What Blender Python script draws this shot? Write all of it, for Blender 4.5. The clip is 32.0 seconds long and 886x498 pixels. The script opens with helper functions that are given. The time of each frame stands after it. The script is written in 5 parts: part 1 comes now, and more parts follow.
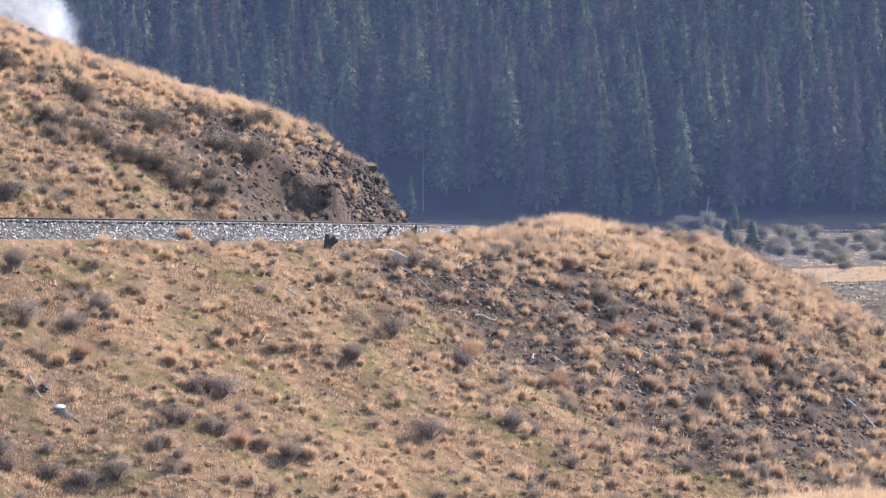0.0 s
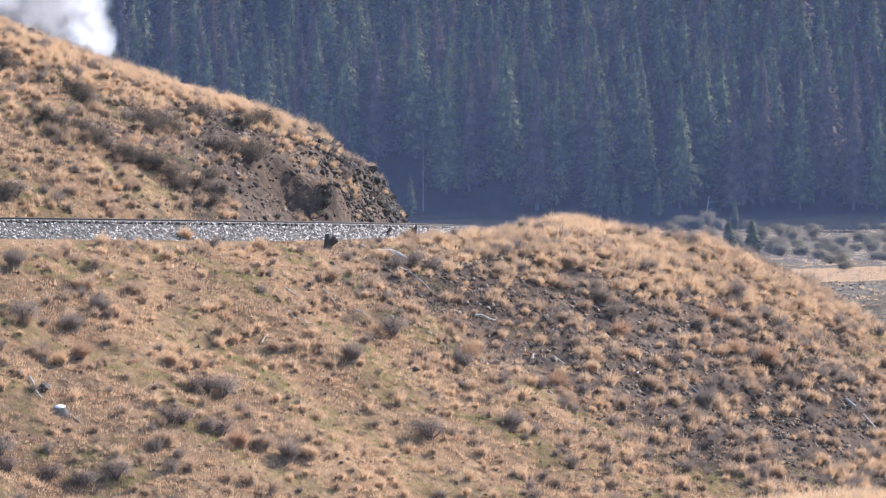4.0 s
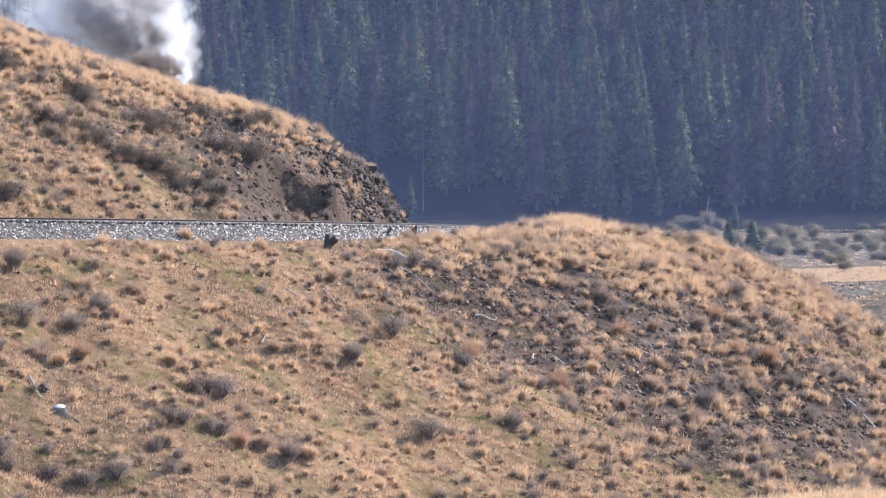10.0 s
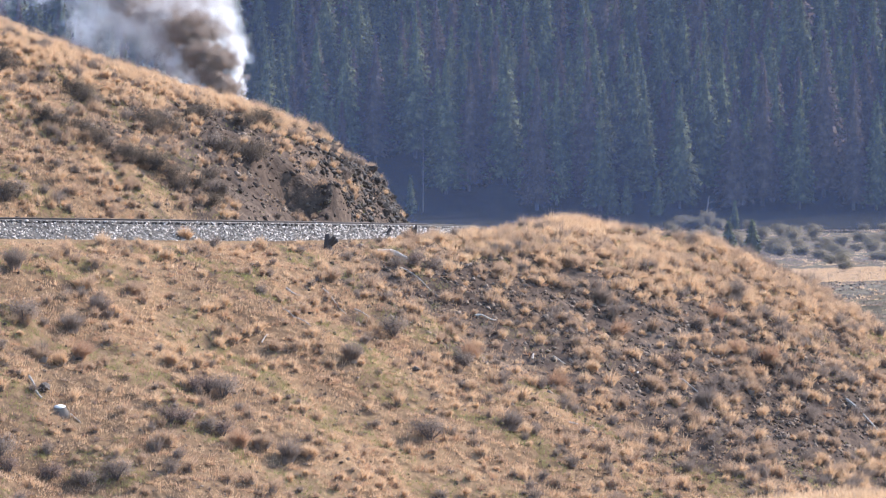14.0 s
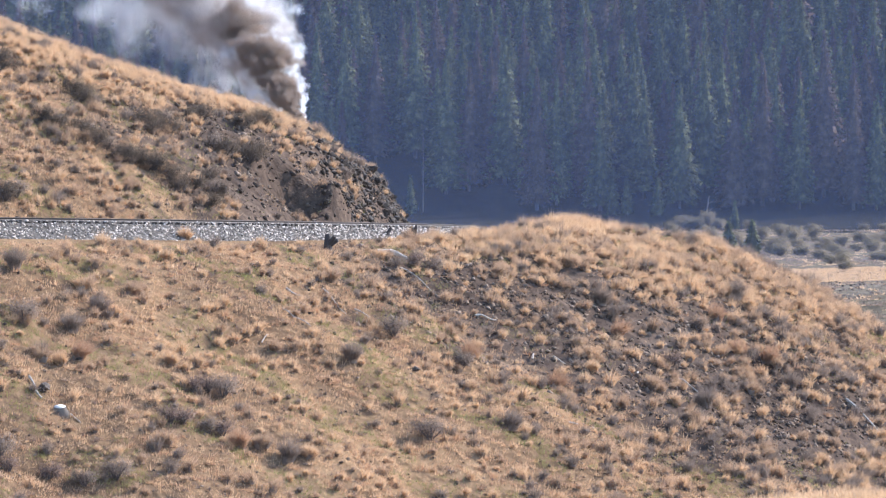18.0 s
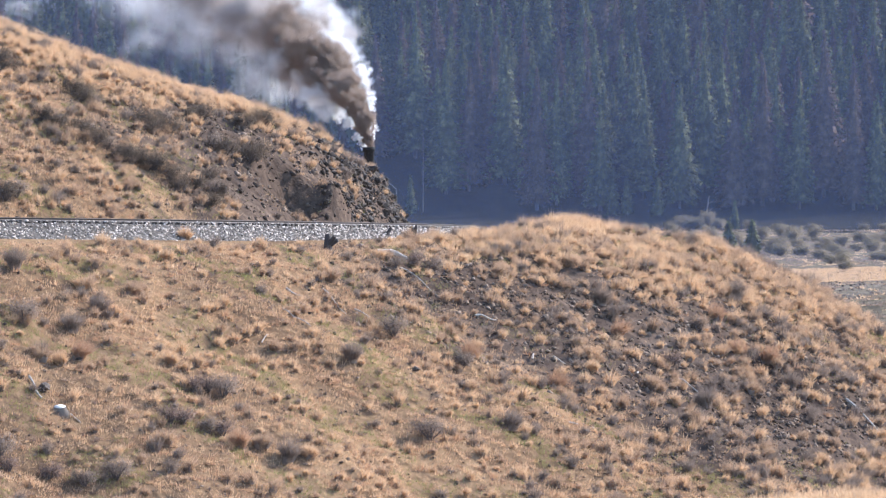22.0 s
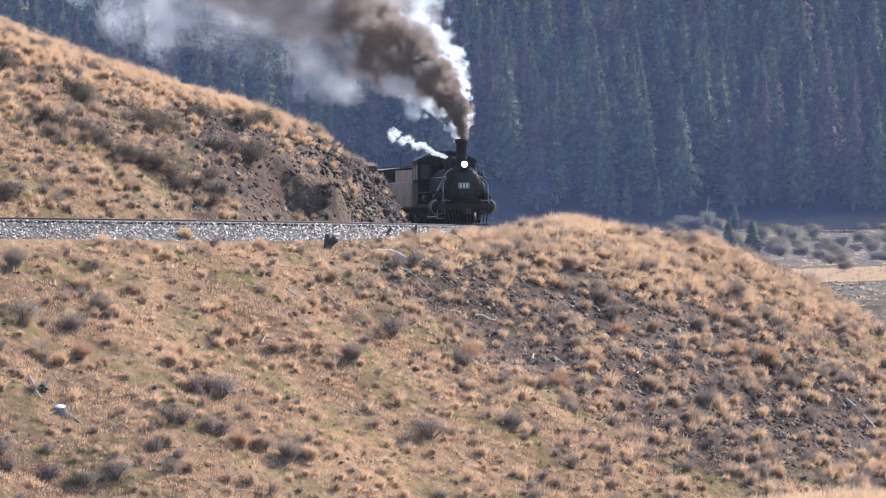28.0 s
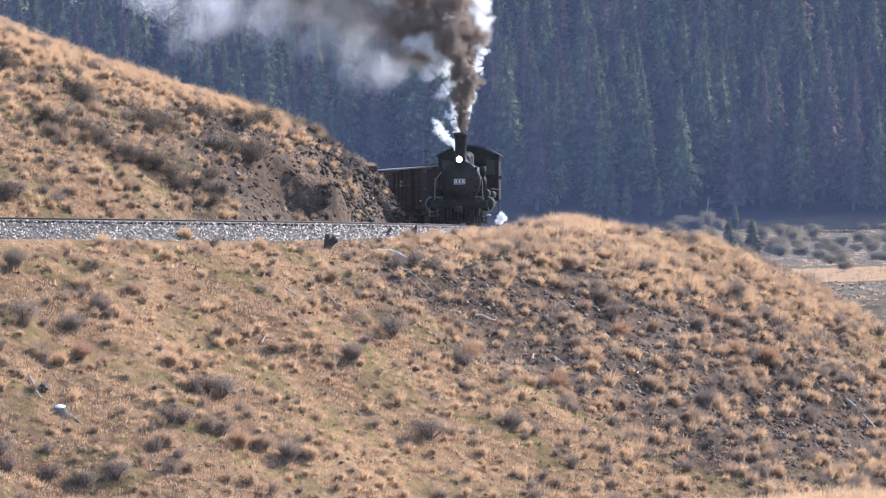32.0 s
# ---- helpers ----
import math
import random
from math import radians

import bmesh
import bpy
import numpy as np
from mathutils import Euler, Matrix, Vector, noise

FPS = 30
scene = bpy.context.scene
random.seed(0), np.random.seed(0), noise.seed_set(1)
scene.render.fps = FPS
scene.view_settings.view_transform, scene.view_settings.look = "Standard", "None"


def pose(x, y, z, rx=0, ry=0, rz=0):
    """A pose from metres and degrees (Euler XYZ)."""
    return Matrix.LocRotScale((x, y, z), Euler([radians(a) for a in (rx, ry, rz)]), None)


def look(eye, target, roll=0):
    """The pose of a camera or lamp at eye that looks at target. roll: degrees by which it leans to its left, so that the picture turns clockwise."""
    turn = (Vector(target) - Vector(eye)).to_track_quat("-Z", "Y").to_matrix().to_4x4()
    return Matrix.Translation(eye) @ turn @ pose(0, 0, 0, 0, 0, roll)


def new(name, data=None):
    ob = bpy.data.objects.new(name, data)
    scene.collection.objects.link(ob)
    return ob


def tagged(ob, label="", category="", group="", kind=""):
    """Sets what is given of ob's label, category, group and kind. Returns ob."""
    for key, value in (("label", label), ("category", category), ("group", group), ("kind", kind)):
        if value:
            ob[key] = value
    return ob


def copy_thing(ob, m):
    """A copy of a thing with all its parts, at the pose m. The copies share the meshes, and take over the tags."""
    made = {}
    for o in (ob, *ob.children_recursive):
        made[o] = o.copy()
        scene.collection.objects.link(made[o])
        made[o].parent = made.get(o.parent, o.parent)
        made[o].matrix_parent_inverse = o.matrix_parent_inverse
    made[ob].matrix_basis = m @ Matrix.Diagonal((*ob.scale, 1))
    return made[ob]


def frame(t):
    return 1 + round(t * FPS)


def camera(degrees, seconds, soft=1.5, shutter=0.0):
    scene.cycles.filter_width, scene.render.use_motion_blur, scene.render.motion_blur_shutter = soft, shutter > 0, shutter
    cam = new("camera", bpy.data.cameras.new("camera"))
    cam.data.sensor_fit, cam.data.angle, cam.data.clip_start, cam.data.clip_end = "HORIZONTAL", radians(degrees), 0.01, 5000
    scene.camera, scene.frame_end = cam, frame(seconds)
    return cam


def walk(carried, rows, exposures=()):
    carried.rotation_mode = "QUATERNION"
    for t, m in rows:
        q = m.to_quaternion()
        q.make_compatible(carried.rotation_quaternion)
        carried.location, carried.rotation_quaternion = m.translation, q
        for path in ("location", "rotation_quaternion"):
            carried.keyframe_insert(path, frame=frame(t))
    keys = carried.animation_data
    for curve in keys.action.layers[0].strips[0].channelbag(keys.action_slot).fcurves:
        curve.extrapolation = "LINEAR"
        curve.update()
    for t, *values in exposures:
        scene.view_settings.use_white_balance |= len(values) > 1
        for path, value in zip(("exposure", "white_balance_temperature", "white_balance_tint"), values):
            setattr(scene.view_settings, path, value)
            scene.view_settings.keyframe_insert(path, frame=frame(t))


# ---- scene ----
# A steam train comes round the nose of a dry grassy spur, seen through a long lens across a gully.
# Camera on the opposite hillside; +y is the way it looks, z = 0 is rail level at the curve's apex.
cam = camera(7.0, 32.0, soft=1.1)
EYE = (0.0, 0.0, 3.0)
STAND = look(EYE, (0.0, 1000.0, 3.0 - 1000.0 * math.tan(radians(0.677))))
walk(cam, [(0.0, STAND), (32.0, STAND)], exposures=[(0.0, 1.36, 5850, 14), (32.0, 1.36, 5850, 14)])

# ---- light ----
SUN_WAY = Vector((0.70, 0.53, 0.56)).normalized()
world = bpy.data.worlds.new("sky")
scene.world = world
world.use_nodes = True
wn = world.node_tree
sky = wn.nodes.new("ShaderNodeTexSky")
sky.sky_type = "NISHITA"
sky.sun_disc = False
sky.sun_elevation = math.asin(SUN_WAY.z)
sky.sun_rotation = math.atan2(SUN_WAY.x, SUN_WAY.y)
sky.altitude = 3000
sky.air_density, sky.dust_density, sky.ozone_density = 1.6, 1.0, 2.0
wn.links.new(sky.outputs["Color"], wn.nodes["Background"].inputs["Color"])
wn.nodes["Background"].inputs["Strength"].default_value = 0.15
sun = new("sun", bpy.data.lights.new("sun", "SUN"))
sun.data.energy, sun.data.angle, sun.data.color = 4.6, radians(0.5), (1.0, 0.95, 0.87)
sun.matrix_world = look(SUN_WAY * 300, (0, 0, 0))


# ---- materials ----
def surface(name, tones, size, rough=0.85, bump=0.3, fine=8.0, metal=0.0, through_light=0.0, per_piece=0.0, object_space=False,
            stretch=(1, 1, 1), emit=None, gloss=0.3):
    """A procedural surface: tones blended by coarse and fine grain, relief by the fine grain."""
    m = bpy.data.materials.new(name)
    m.use_nodes = True
    t = m.node_tree
    n, lk = t.nodes, t.links
    b = n["Principled BSDF"]
    co = n.new("ShaderNodeTexCoord")
    mp = n.new("ShaderNodeMapping")
    mp.inputs["Scale"].default_value = stretch
    lk.new(co.outputs["Object"], mp.inputs["Vector"])
    big, small = n.new("ShaderNodeTexNoise"), n.new("ShaderNodeTexNoise")
    for k, sc, det in ((big, 1 / size, 5), (small, fine / size, 3)):
        k.inputs["Scale"].default_value = sc
        k.inputs["Detail"].default_value = det
        k.inputs["Roughness"].default_value = 0.6
        lk.new(mp.outputs["Vector"], k.inputs["Vector"])
    mix = n.new("ShaderNodeMath")
    mix.operation = "MULTIPLY_ADD"
    mix.inputs[1].default_value, mix.inputs[2].default_value = 0.45, 0.0
    lk.new(small.outputs["Fac"], mix.inputs[0])
    add = n.new("ShaderNodeMath")
    add.operation = "MULTIPLY_ADD"
    add.inputs[1].default_value = 0.55
    lk.new(big.outputs["Fac"], add.inputs[0])
    lk.new(mix.outputs[0], add.inputs[2])
    value = add.outputs[0]
    if per_piece:
        src = n.new("ShaderNodeNewGeometry").outputs["Random Per Island"] if not object_space else n.new("ShaderNodeObjectInfo").outputs["Random"]
        k = n.new("ShaderNodeMix")
        k.inputs[0].default_value = per_piece
        lk.new(value, k.inputs[2])
        lk.new(src, k.inputs[3])
        value = k.outputs[0]
    r = n.new("ShaderNodeValToRGB")
    lo, hi = (0.33, 0.67) if not per_piece else (0.33 * (1 - per_piece), 0.67 + 0.33 * per_piece)
    while len(r.color_ramp.elements) < len(tones):
        r.color_ramp.elements.new(0.5)
    for i, c in enumerate(tones):
        e = r.color_ramp.elements[i]
        e.position = lo + (hi - lo) * i / max(1, len(tones) - 1)
        e.color = (*c, 1)
    lk.new(value, r.inputs["Fac"])
    lk.new(r.outputs["Color"], b.inputs["Base Color"])
    b.inputs["Roughness"].default_value = rough
    b.inputs["Metallic"].default_value = metal
    b.inputs["Specular IOR Level"].default_value = gloss
    if bump:
        bp = n.new("ShaderNodeBump")
        bp.inputs["Strength"].default_value = bump
        bp.inputs["Distance"].default_value = 0.1 * size / fine * 4
        lk.new(small.outputs["Fac"], bp.inputs["Height"])
        lk.new(bp.outputs["Normal"], b.inputs["Normal"])
    if through_light:
        tr = n.new("ShaderNodeBsdfTranslucent")
        lk.new(r.outputs["Color"], tr.inputs["Color"])
        ms = n.new("ShaderNodeMixShader")
        ms.inputs[0].default_value = through_light
        lk.new(b.outputs[0], ms.inputs[1])
        lk.new(tr.outputs[0], ms.inputs[2])
        lk.new(ms.outputs[0], n["Material Output"].inputs["Surface"])
    if emit:
        b.inputs["Emission Color"].default_value = (*emit[0], 1)
        b.inputs["Emission Strength"].default_value = emit[1]
    return m


SOIL = surface("dry_hillside_soil", [(0.032, 0.023, 0.018), (0.058, 0.041, 0.031), (0.096, 0.068, 0.051), (0.155, 0.110, 0.080)], 6.0, 0.95, 0.8, 14, gloss=0.0)
STRAW = surface("straw_grass", [(0.40, 0.248, 0.138), (0.59, 0.388, 0.225), (0.71, 0.50, 0.31)], 5.0, 0.7, 0.0, 6, through_light=0.5, per_piece=0.5, gloss=0.0)
TAWNY = surface("tawny_grass", [(0.25, 0.135, 0.085), (0.42, 0.25, 0.15), (0.57, 0.37, 0.22)], 5.0, 0.7, 0.0, 6, through_light=0.5, per_piece=0.5, gloss=0.0)
GREY_GRASS = surface("grey_dead_grass", [(0.11, 0.075, 0.065), (0.22, 0.155, 0.125), (0.34, 0.24, 0.175)], 5.0, 0.8, 0.0, 6, through_light=0.3, per_piece=0.5, gloss=0.0)
GREEN_GRASS = surface("late_green_grass", [(0.16, 0.15, 0.06), (0.26, 0.24, 0.09), (0.36, 0.30, 0.12)], 5.0, 0.8, 0.0, 6, through_light=0.4, per_piece=0.5, gloss=0.0)
SAGE = surface("sagebrush_leaf", [(0.14, 0.106, 0.084), (0.24, 0.182, 0.144), (0.36, 0.278, 0.21)], 1.0, 0.85, 0.0, 6, through_light=0.45, per_piece=0.6, gloss=0.0)
DARK_SAGE = surface("dark_brush_leaf", [(0.065, 0.050, 0.038), (0.12, 0.091, 0.067), (0.20, 0.152, 0.108)], 1.0, 0.85, 0.0, 6, through_light=0.35, per_piece=0.6, gloss=0.0)
TWIG = surface("dry_twig_bark", [(0.06, 0.045, 0.04), (0.13, 0.10, 0.085)], 0.3, 0.9, 0.3, 5)
TUSSOCK = surface("seeded_tussock_grass", [(0.23, 0.15, 0.105), (0.40, 0.265, 0.17), (0.60, 0.415, 0.25)], 4.0, 0.8, 0.0, 6, through_light=0.5, per_piece=0.45, gloss=0.0)
GREY_TUSSOCK = surface("grey_tussock_grass", [(0.13, 0.10, 0.085), (0.23, 0.175, 0.14), (0.38, 0.285, 0.21)], 4.0, 0.8, 0.0, 6, through_light=0.4, per_piece=0.45, gloss=0.0)
# Darker than the stems: shade inside the tussocks is put into this colour.
SHADE_CORE = surface("dark_shade_core", [(0.11, 0.079, 0.062), (0.19, 0.138, 0.106), (0.29, 0.21, 0.155)], 1.5, 0.9, 0.0, 6, per_piece=0.4, gloss=0.0)
STONE = surface("scree_stone", [(0.050, 0.036, 0.027), (0.118, 0.085, 0.063), (0.27, 0.20, 0.15)], 0.8, 0.8, 0.5, 8, per_piece=0.8, gloss=0.0)
ROCK = surface("dark_volcanic_rock", [(0.026, 0.020, 0.016), (0.056, 0.042, 0.033), (0.14, 0.106, 0.082)], 1.2, 0.75, 0.8, 8, per_piece=0.3, object_space=True, gloss=0.1)
BALLAST = surface("ballast_stone", [(0.055, 0.045, 0.038), (0.26, 0.213, 0.175), (0.80, 0.68, 0.57)], 0.6, 0.7, 0.3, 6, per_piece=0.9, gloss=0.12)
BALLAST_BED = surface("ballast_bed", [(0.04, 0.035, 0.030), (0.10, 0.087, 0.075), (0.19, 0.165, 0.14)], 0.35, 0.8, 1.0, 5, gloss=0.0)
RAIL_STEEL = surface("weathered_rail_steel", [(0.035, 0.026, 0.022), (0.075, 0.052, 0.042)], 0.4, 0.75, 0.2, 6)
TIE_WOOD = surface("creosoted_tie_wood", [(0.045, 0.036, 0.03), (0.10, 0.08, 0.066)], 0.3, 0.85, 0.5, 8, per_piece=0.4, object_space=True)
DEAD_WOOD = surface("bleached_dead_wood", [(0.22, 0.185, 0.15), (0.38, 0.335, 0.285), (0.6, 0.55, 0.48)], 0.4, 0.85, 0.5, 8, stretch=(1, 6, 6))
CUT_WOOD = surface("fresh_cut_wood", [(0.62, 0.55, 0.46), (0.82, 0.77, 0.68)], 0.3, 0.8, 0.3, 8)
CHAR_WOOD = surface("charred_wood", [(0.025, 0.02, 0.018), (0.07, 0.055, 0.048)], 0.3, 0.85, 0.7, 6)
NEEDLES = surface("spruce_needles", [(0.032, 0.036, 0.024), (0.085, 0.091, 0.048), (0.24, 0.24, 0.105)], 4.0, 0.75, 0.0, 4, through_light=0.10, per_piece=0.15, gloss=0.0)
NEEDLES_DEAD = surface("beetle_killed_needles", [(0.040, 0.031, 0.026), (0.092, 0.068, 0.054), (0.18, 0.13, 0.098)], 4.0, 0.8, 0.0, 4, through_light=0.10, per_piece=0.15, gloss=0.0)
BARK = surface("conifer_bark", [(0.06, 0.05, 0.045), (0.12, 0.10, 0.09)], 1.0, 0.9, 0.5, 6)
WILLOW = surface("bare_willow_twigs", [(0.12, 0.10, 0.085), (0.21, 0.175, 0.145), (0.30, 0.25, 0.20)], 2.0, 0.85, 0.0, 6, through_light=0.3, per_piece=0.5, gloss=0.0)
VALLEY_LEAF = surface("olive_valley_shrub_leaf", [(0.130, 0.106, 0.072), (0.205, 0.167, 0.108), (0.285, 0.232, 0.148)], 2.0, 0.85, 0.0, 6, through_light=0.55, per_piece=0.5, gloss=0.0)
IRON = surface("sooty_black_iron", [(0.008, 0.008, 0.008), (0.015, 0.014, 0.013), (0.034, 0.030, 0.027)], 0.7, 0.65, 0.15, 6, metal=0.1, gloss=0.1)
SMOKEBOX = surface("graphite_smokebox", [(0.013, 0.012, 0.011), (0.023, 0.021, 0.019), (0.042, 0.037, 0.033)], 0.8, 0.6, 0.15, 6, metal=0.2, gloss=0.15)
BRIGHT_IRON = surface("worn_bright_iron", [(0.09, 0.083, 0.076), (0.22, 0.205, 0.19)], 0.3, 0.5, 0.1, 6, metal=0.4)
# Mottled mid grey for the tender's tank and bunker.
GREY_STEEL = surface("grey_tank_steel", [(0.12, 0.105, 0.088), (0.19, 0.165, 0.14), (0.25, 0.22, 0.185)], 0.9, 0.6, 0.2, 6)
COAL = surface("coal", [(0.012, 0.012, 0.012), (0.05, 0.05, 0.05)], 0.2, 0.35, 0.8, 5)
BOXCAR_RED = surface("faded_oxide_red_boards", [(0.014, 0.011, 0.011), (0.023, 0.019, 0.018), (0.037, 0.031, 0.029)], 0.6, 0.85, 0.3, 8, per_piece=0.4, object_space=True, gloss=0.03)
WEATHERED_SLAT = surface("weathered_dark_slats", [(0.022, 0.018, 0.016), (0.042, 0.034, 0.030), (0.075, 0.060, 0.052)], 0.6, 0.85, 0.3, 8, per_piece=0.4, object_space=True, gloss=0.03)
TIN = surface("galvanised_roof_tin", [(0.10, 0.092, 0.084), (0.19, 0.178, 0.165)], 0.8, 0.45, 0.15, 6, metal=0.5)
PAINT_WHITE = surface("dulled_white_lettering", [(0.45, 0.43, 0.4), (0.68, 0.66, 0.62)], 0.2, 0.7, 0.0, 6)
BRASS = surface("tarnished_brass", [(0.25, 0.17, 0.07), (0.5, 0.36, 0.16)], 0.2, 0.4, 0.1, 5, metal=0.8)
LAMP_GLOW = surface("lit_headlight_lens", [(0.9, 0.8, 0.65), (0.9, 0.85, 0.75)], 0.5, 0.3, 0.0, 4, emit=((1.0, 0.72, 0.5), 9.0))
GLASS = surface("sooty_cab_glass", [(0.012, 0.012, 0.013), (0.03, 0.03, 0.03)], 0.4, 0.45, 0.0, 4)
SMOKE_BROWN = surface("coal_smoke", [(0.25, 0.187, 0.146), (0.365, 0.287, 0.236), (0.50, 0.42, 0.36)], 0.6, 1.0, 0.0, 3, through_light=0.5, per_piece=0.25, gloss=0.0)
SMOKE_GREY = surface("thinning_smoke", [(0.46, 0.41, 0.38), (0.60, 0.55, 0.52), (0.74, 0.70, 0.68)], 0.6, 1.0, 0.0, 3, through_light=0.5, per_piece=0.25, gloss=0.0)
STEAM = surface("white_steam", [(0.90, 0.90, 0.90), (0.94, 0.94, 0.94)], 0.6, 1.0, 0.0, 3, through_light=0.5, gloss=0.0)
# Haze painted as a blue tint, for flat sheets across the view.
HAZE = surface("haze_sheet_tint", [(0.33, 0.45, 0.81), (0.37, 0.49, 0.85)], 60.0, 1.0, 0.0, 3, through_light=0.5, gloss=0.0)
# Forest floor with the shade of the trees put into its colour.
SHADE_DUFF = surface("shade_darkened_forest_floor", [(0.012, 0.012, 0.010), (0.022, 0.020, 0.016), (0.035, 0.031, 0.024)], 8.0, 0.95, 0.5, 10, gloss=0.0)
MEADOW = surface("sage_meadow", [(0.08, 0.068, 0.048), (0.12, 0.098, 0.068), (0.175, 0.142, 0.098), (0.24, 0.19, 0.125)], 14.0, 0.95, 0.8, 16, gloss=0.0)


def veil(m, cover):
    """Makes a material thin: only a share of the light meets it, the rest passes straight on."""
    n, lk = m.node_tree.nodes, m.node_tree.links
    end = n["Material Output"].inputs["Surface"]
    clear, ms = n.new("ShaderNodeBsdfTransparent"), n.new("ShaderNodeMixShader")
    ms.inputs[0].default_value = cover
    body = end.links[0].from_socket
    lk.new(clear.outputs[0], ms.inputs[1])
    lk.new(body, ms.inputs[2])
    lk.new(ms.outputs[0], end)


# Pale tint for the near sheet, added to lighten everything dark beyond it.
NEAR_HAZE = surface("near_sheet_tint", [(0.56, 0.53, 0.58), (0.60, 0.57, 0.62)], 60.0, 1.0, 0.0, 3, through_light=0.5, gloss=0.0)
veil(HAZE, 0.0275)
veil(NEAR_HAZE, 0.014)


def mixed_ground(m, tones):
    """Blends straw litter into the bare soil where the ground's own "bare" value is low."""
    n, lk = m.node_tree.nodes, m.node_tree.links
    soil = next(q for q in n if q.bl_idname == "ShaderNodeValToRGB")
    litter = n.new("ShaderNodeValToRGB")
    while len(litter.color_ramp.elements) < len(tones):
        litter.color_ramp.elements.new(0.5)
    for i, c in enumerate(tones):
        litter.color_ramp.elements[i].position = 0.33 + 0.34 * i / (len(tones) - 1)
        litter.color_ramp.elements[i].color = (*c, 1)
    lk.new(soil.inputs["Fac"].links[0].from_socket, litter.inputs["Fac"])
    at = n.new("ShaderNodeAttribute")
    at.attribute_name = "bare"
    co, grain = n.new("ShaderNodeTexCoord"), n.new("ShaderNodeTexNoise")
    grain.inputs["Scale"].default_value, grain.inputs["Detail"].default_value = 1.4, 6
    lk.new(co.outputs["Object"], grain.inputs["Vector"])
    add = n.new("ShaderNodeMath")
    add.operation = "ADD"
    lk.new(at.outputs["Fac"], add.inputs[0])
    lk.new(grain.outputs["Fac"], add.inputs[1])
    step = n.new("ShaderNodeMapRange")
    step.inputs[1].default_value, step.inputs[2].default_value = 0.72, 1.08
    lk.new(add.outputs[0], step.inputs[0])
    mix = n.new("ShaderNodeMix")
    mix.data_type = "RGBA"
    lk.new(step.outputs[0], mix.inputs[0])
    lk.new(litter.outputs["Color"], mix.inputs[6])
    lk.new(soil.outputs["Color"], mix.inputs[7])
    lk.new(mix.outputs[2], n["Principled BSDF"].inputs["Base Color"])


mixed_ground(SOIL, [(0.083, 0.052, 0.031), (0.14, 0.088, 0.051), (0.22, 0.138, 0.076), (0.285, 0.183, 0.10)])


# ---- mesh helpers ----
def mesh_of(name, verts, faces, material=None, smooth=False):
    """A mesh from arrays of places and of faces with one count of corners."""
    verts, faces = np.asarray(verts, np.float32), np.asarray(faces, np.int32)
    me = bpy.data.meshes.new(name)
    me.vertices.add(len(verts))
    me.vertices.foreach_set("co", verts.ravel())
    k = faces.shape[1]
    me.loops.add(faces.size)
    me.loops.foreach_set("vertex_index", faces.ravel())
    me.polygons.add(len(faces))
    me.polygons.foreach_set("loop_start", np.arange(0, faces.size, k, dtype=np.int32))
    if smooth:
        me.polygons.foreach_set("use_smooth", np.ones(len(faces), bool))
    me.update(calc_edges=True)
    if material:
        me.materials.append(material)
    return me


def leafy(name, tris, outward, material, own=0.35):
    """Loose leaves or blades that shade as one soft rounded form; outward is each leaf's way out of it."""
    tris, outward = np.array(tris, np.float64), np.asarray(outward, np.float64)
    face = np.cross(tris[:, 1] - tris[:, 0], tris[:, 2] - tris[:, 0])
    flip = np.einsum("ij,ij->i", face, outward) < 0
    tris[flip] = tris[flip][:, [0, 2, 1]]
    face = face * np.where(flip, -1.0, 1.0)[:, None]
    way = outward / np.maximum(np.linalg.norm(outward, axis=1), 1e-9)[:, None] + own * face / np.maximum(np.linalg.norm(face, axis=1), 1e-9)[:, None]
    way = way / np.linalg.norm(way, axis=1)[:, None]
    me = mesh_of(name, tris.reshape(-1, 3), np.arange(3 * len(tris)).reshape(-1, 3), material, True)
    me.normals_split_custom_set_from_vertices(np.repeat(way, 3, axis=0))
    return me


def part(name, bm, material, parent=None, label="", m=None):
    """Links a bmesh (or a mesh) as one object under a thing or a part."""
    if isinstance(bm, bpy.types.Mesh):
        me = bm
    else:
        me = bpy.data.meshes.new(name)
        bmesh.ops.recalc_face_normals(bm, faces=bm.faces)
        bm.to_mesh(me)
        bm.free()
        me.materials.append(material)
    ob = new(name, me)
    ob.parent = parent
    if m is not None:
        ob.matrix_basis = m
    if label:
        ob["label"] = label
    return ob


def box(bm, sx, sy, sz, m=None, bevel=0.0):
    g = bmesh.ops.create_cube(bm, size=1.0, matrix=(m or Matrix()) @ Matrix.Diagonal((sx, sy, sz, 1)))
    if bevel:
        edges = list({e for v in g["verts"] for e in v.link_edges})
        bmesh.ops.bevel(bm, geom=edges, offset=bevel, segments=2, affect="EDGES", profile=0.5)
    return bm


def rod(bm, r1, r2, length, m=None, seg=20, caps=True):
    """A cylinder or cone along its z axis, centred."""
    bmesh.ops.create_cone(bm, cap_ends=caps, segments=seg, radius1=r1, radius2=r2, depth=length, matrix=m or Matrix())
    return bm


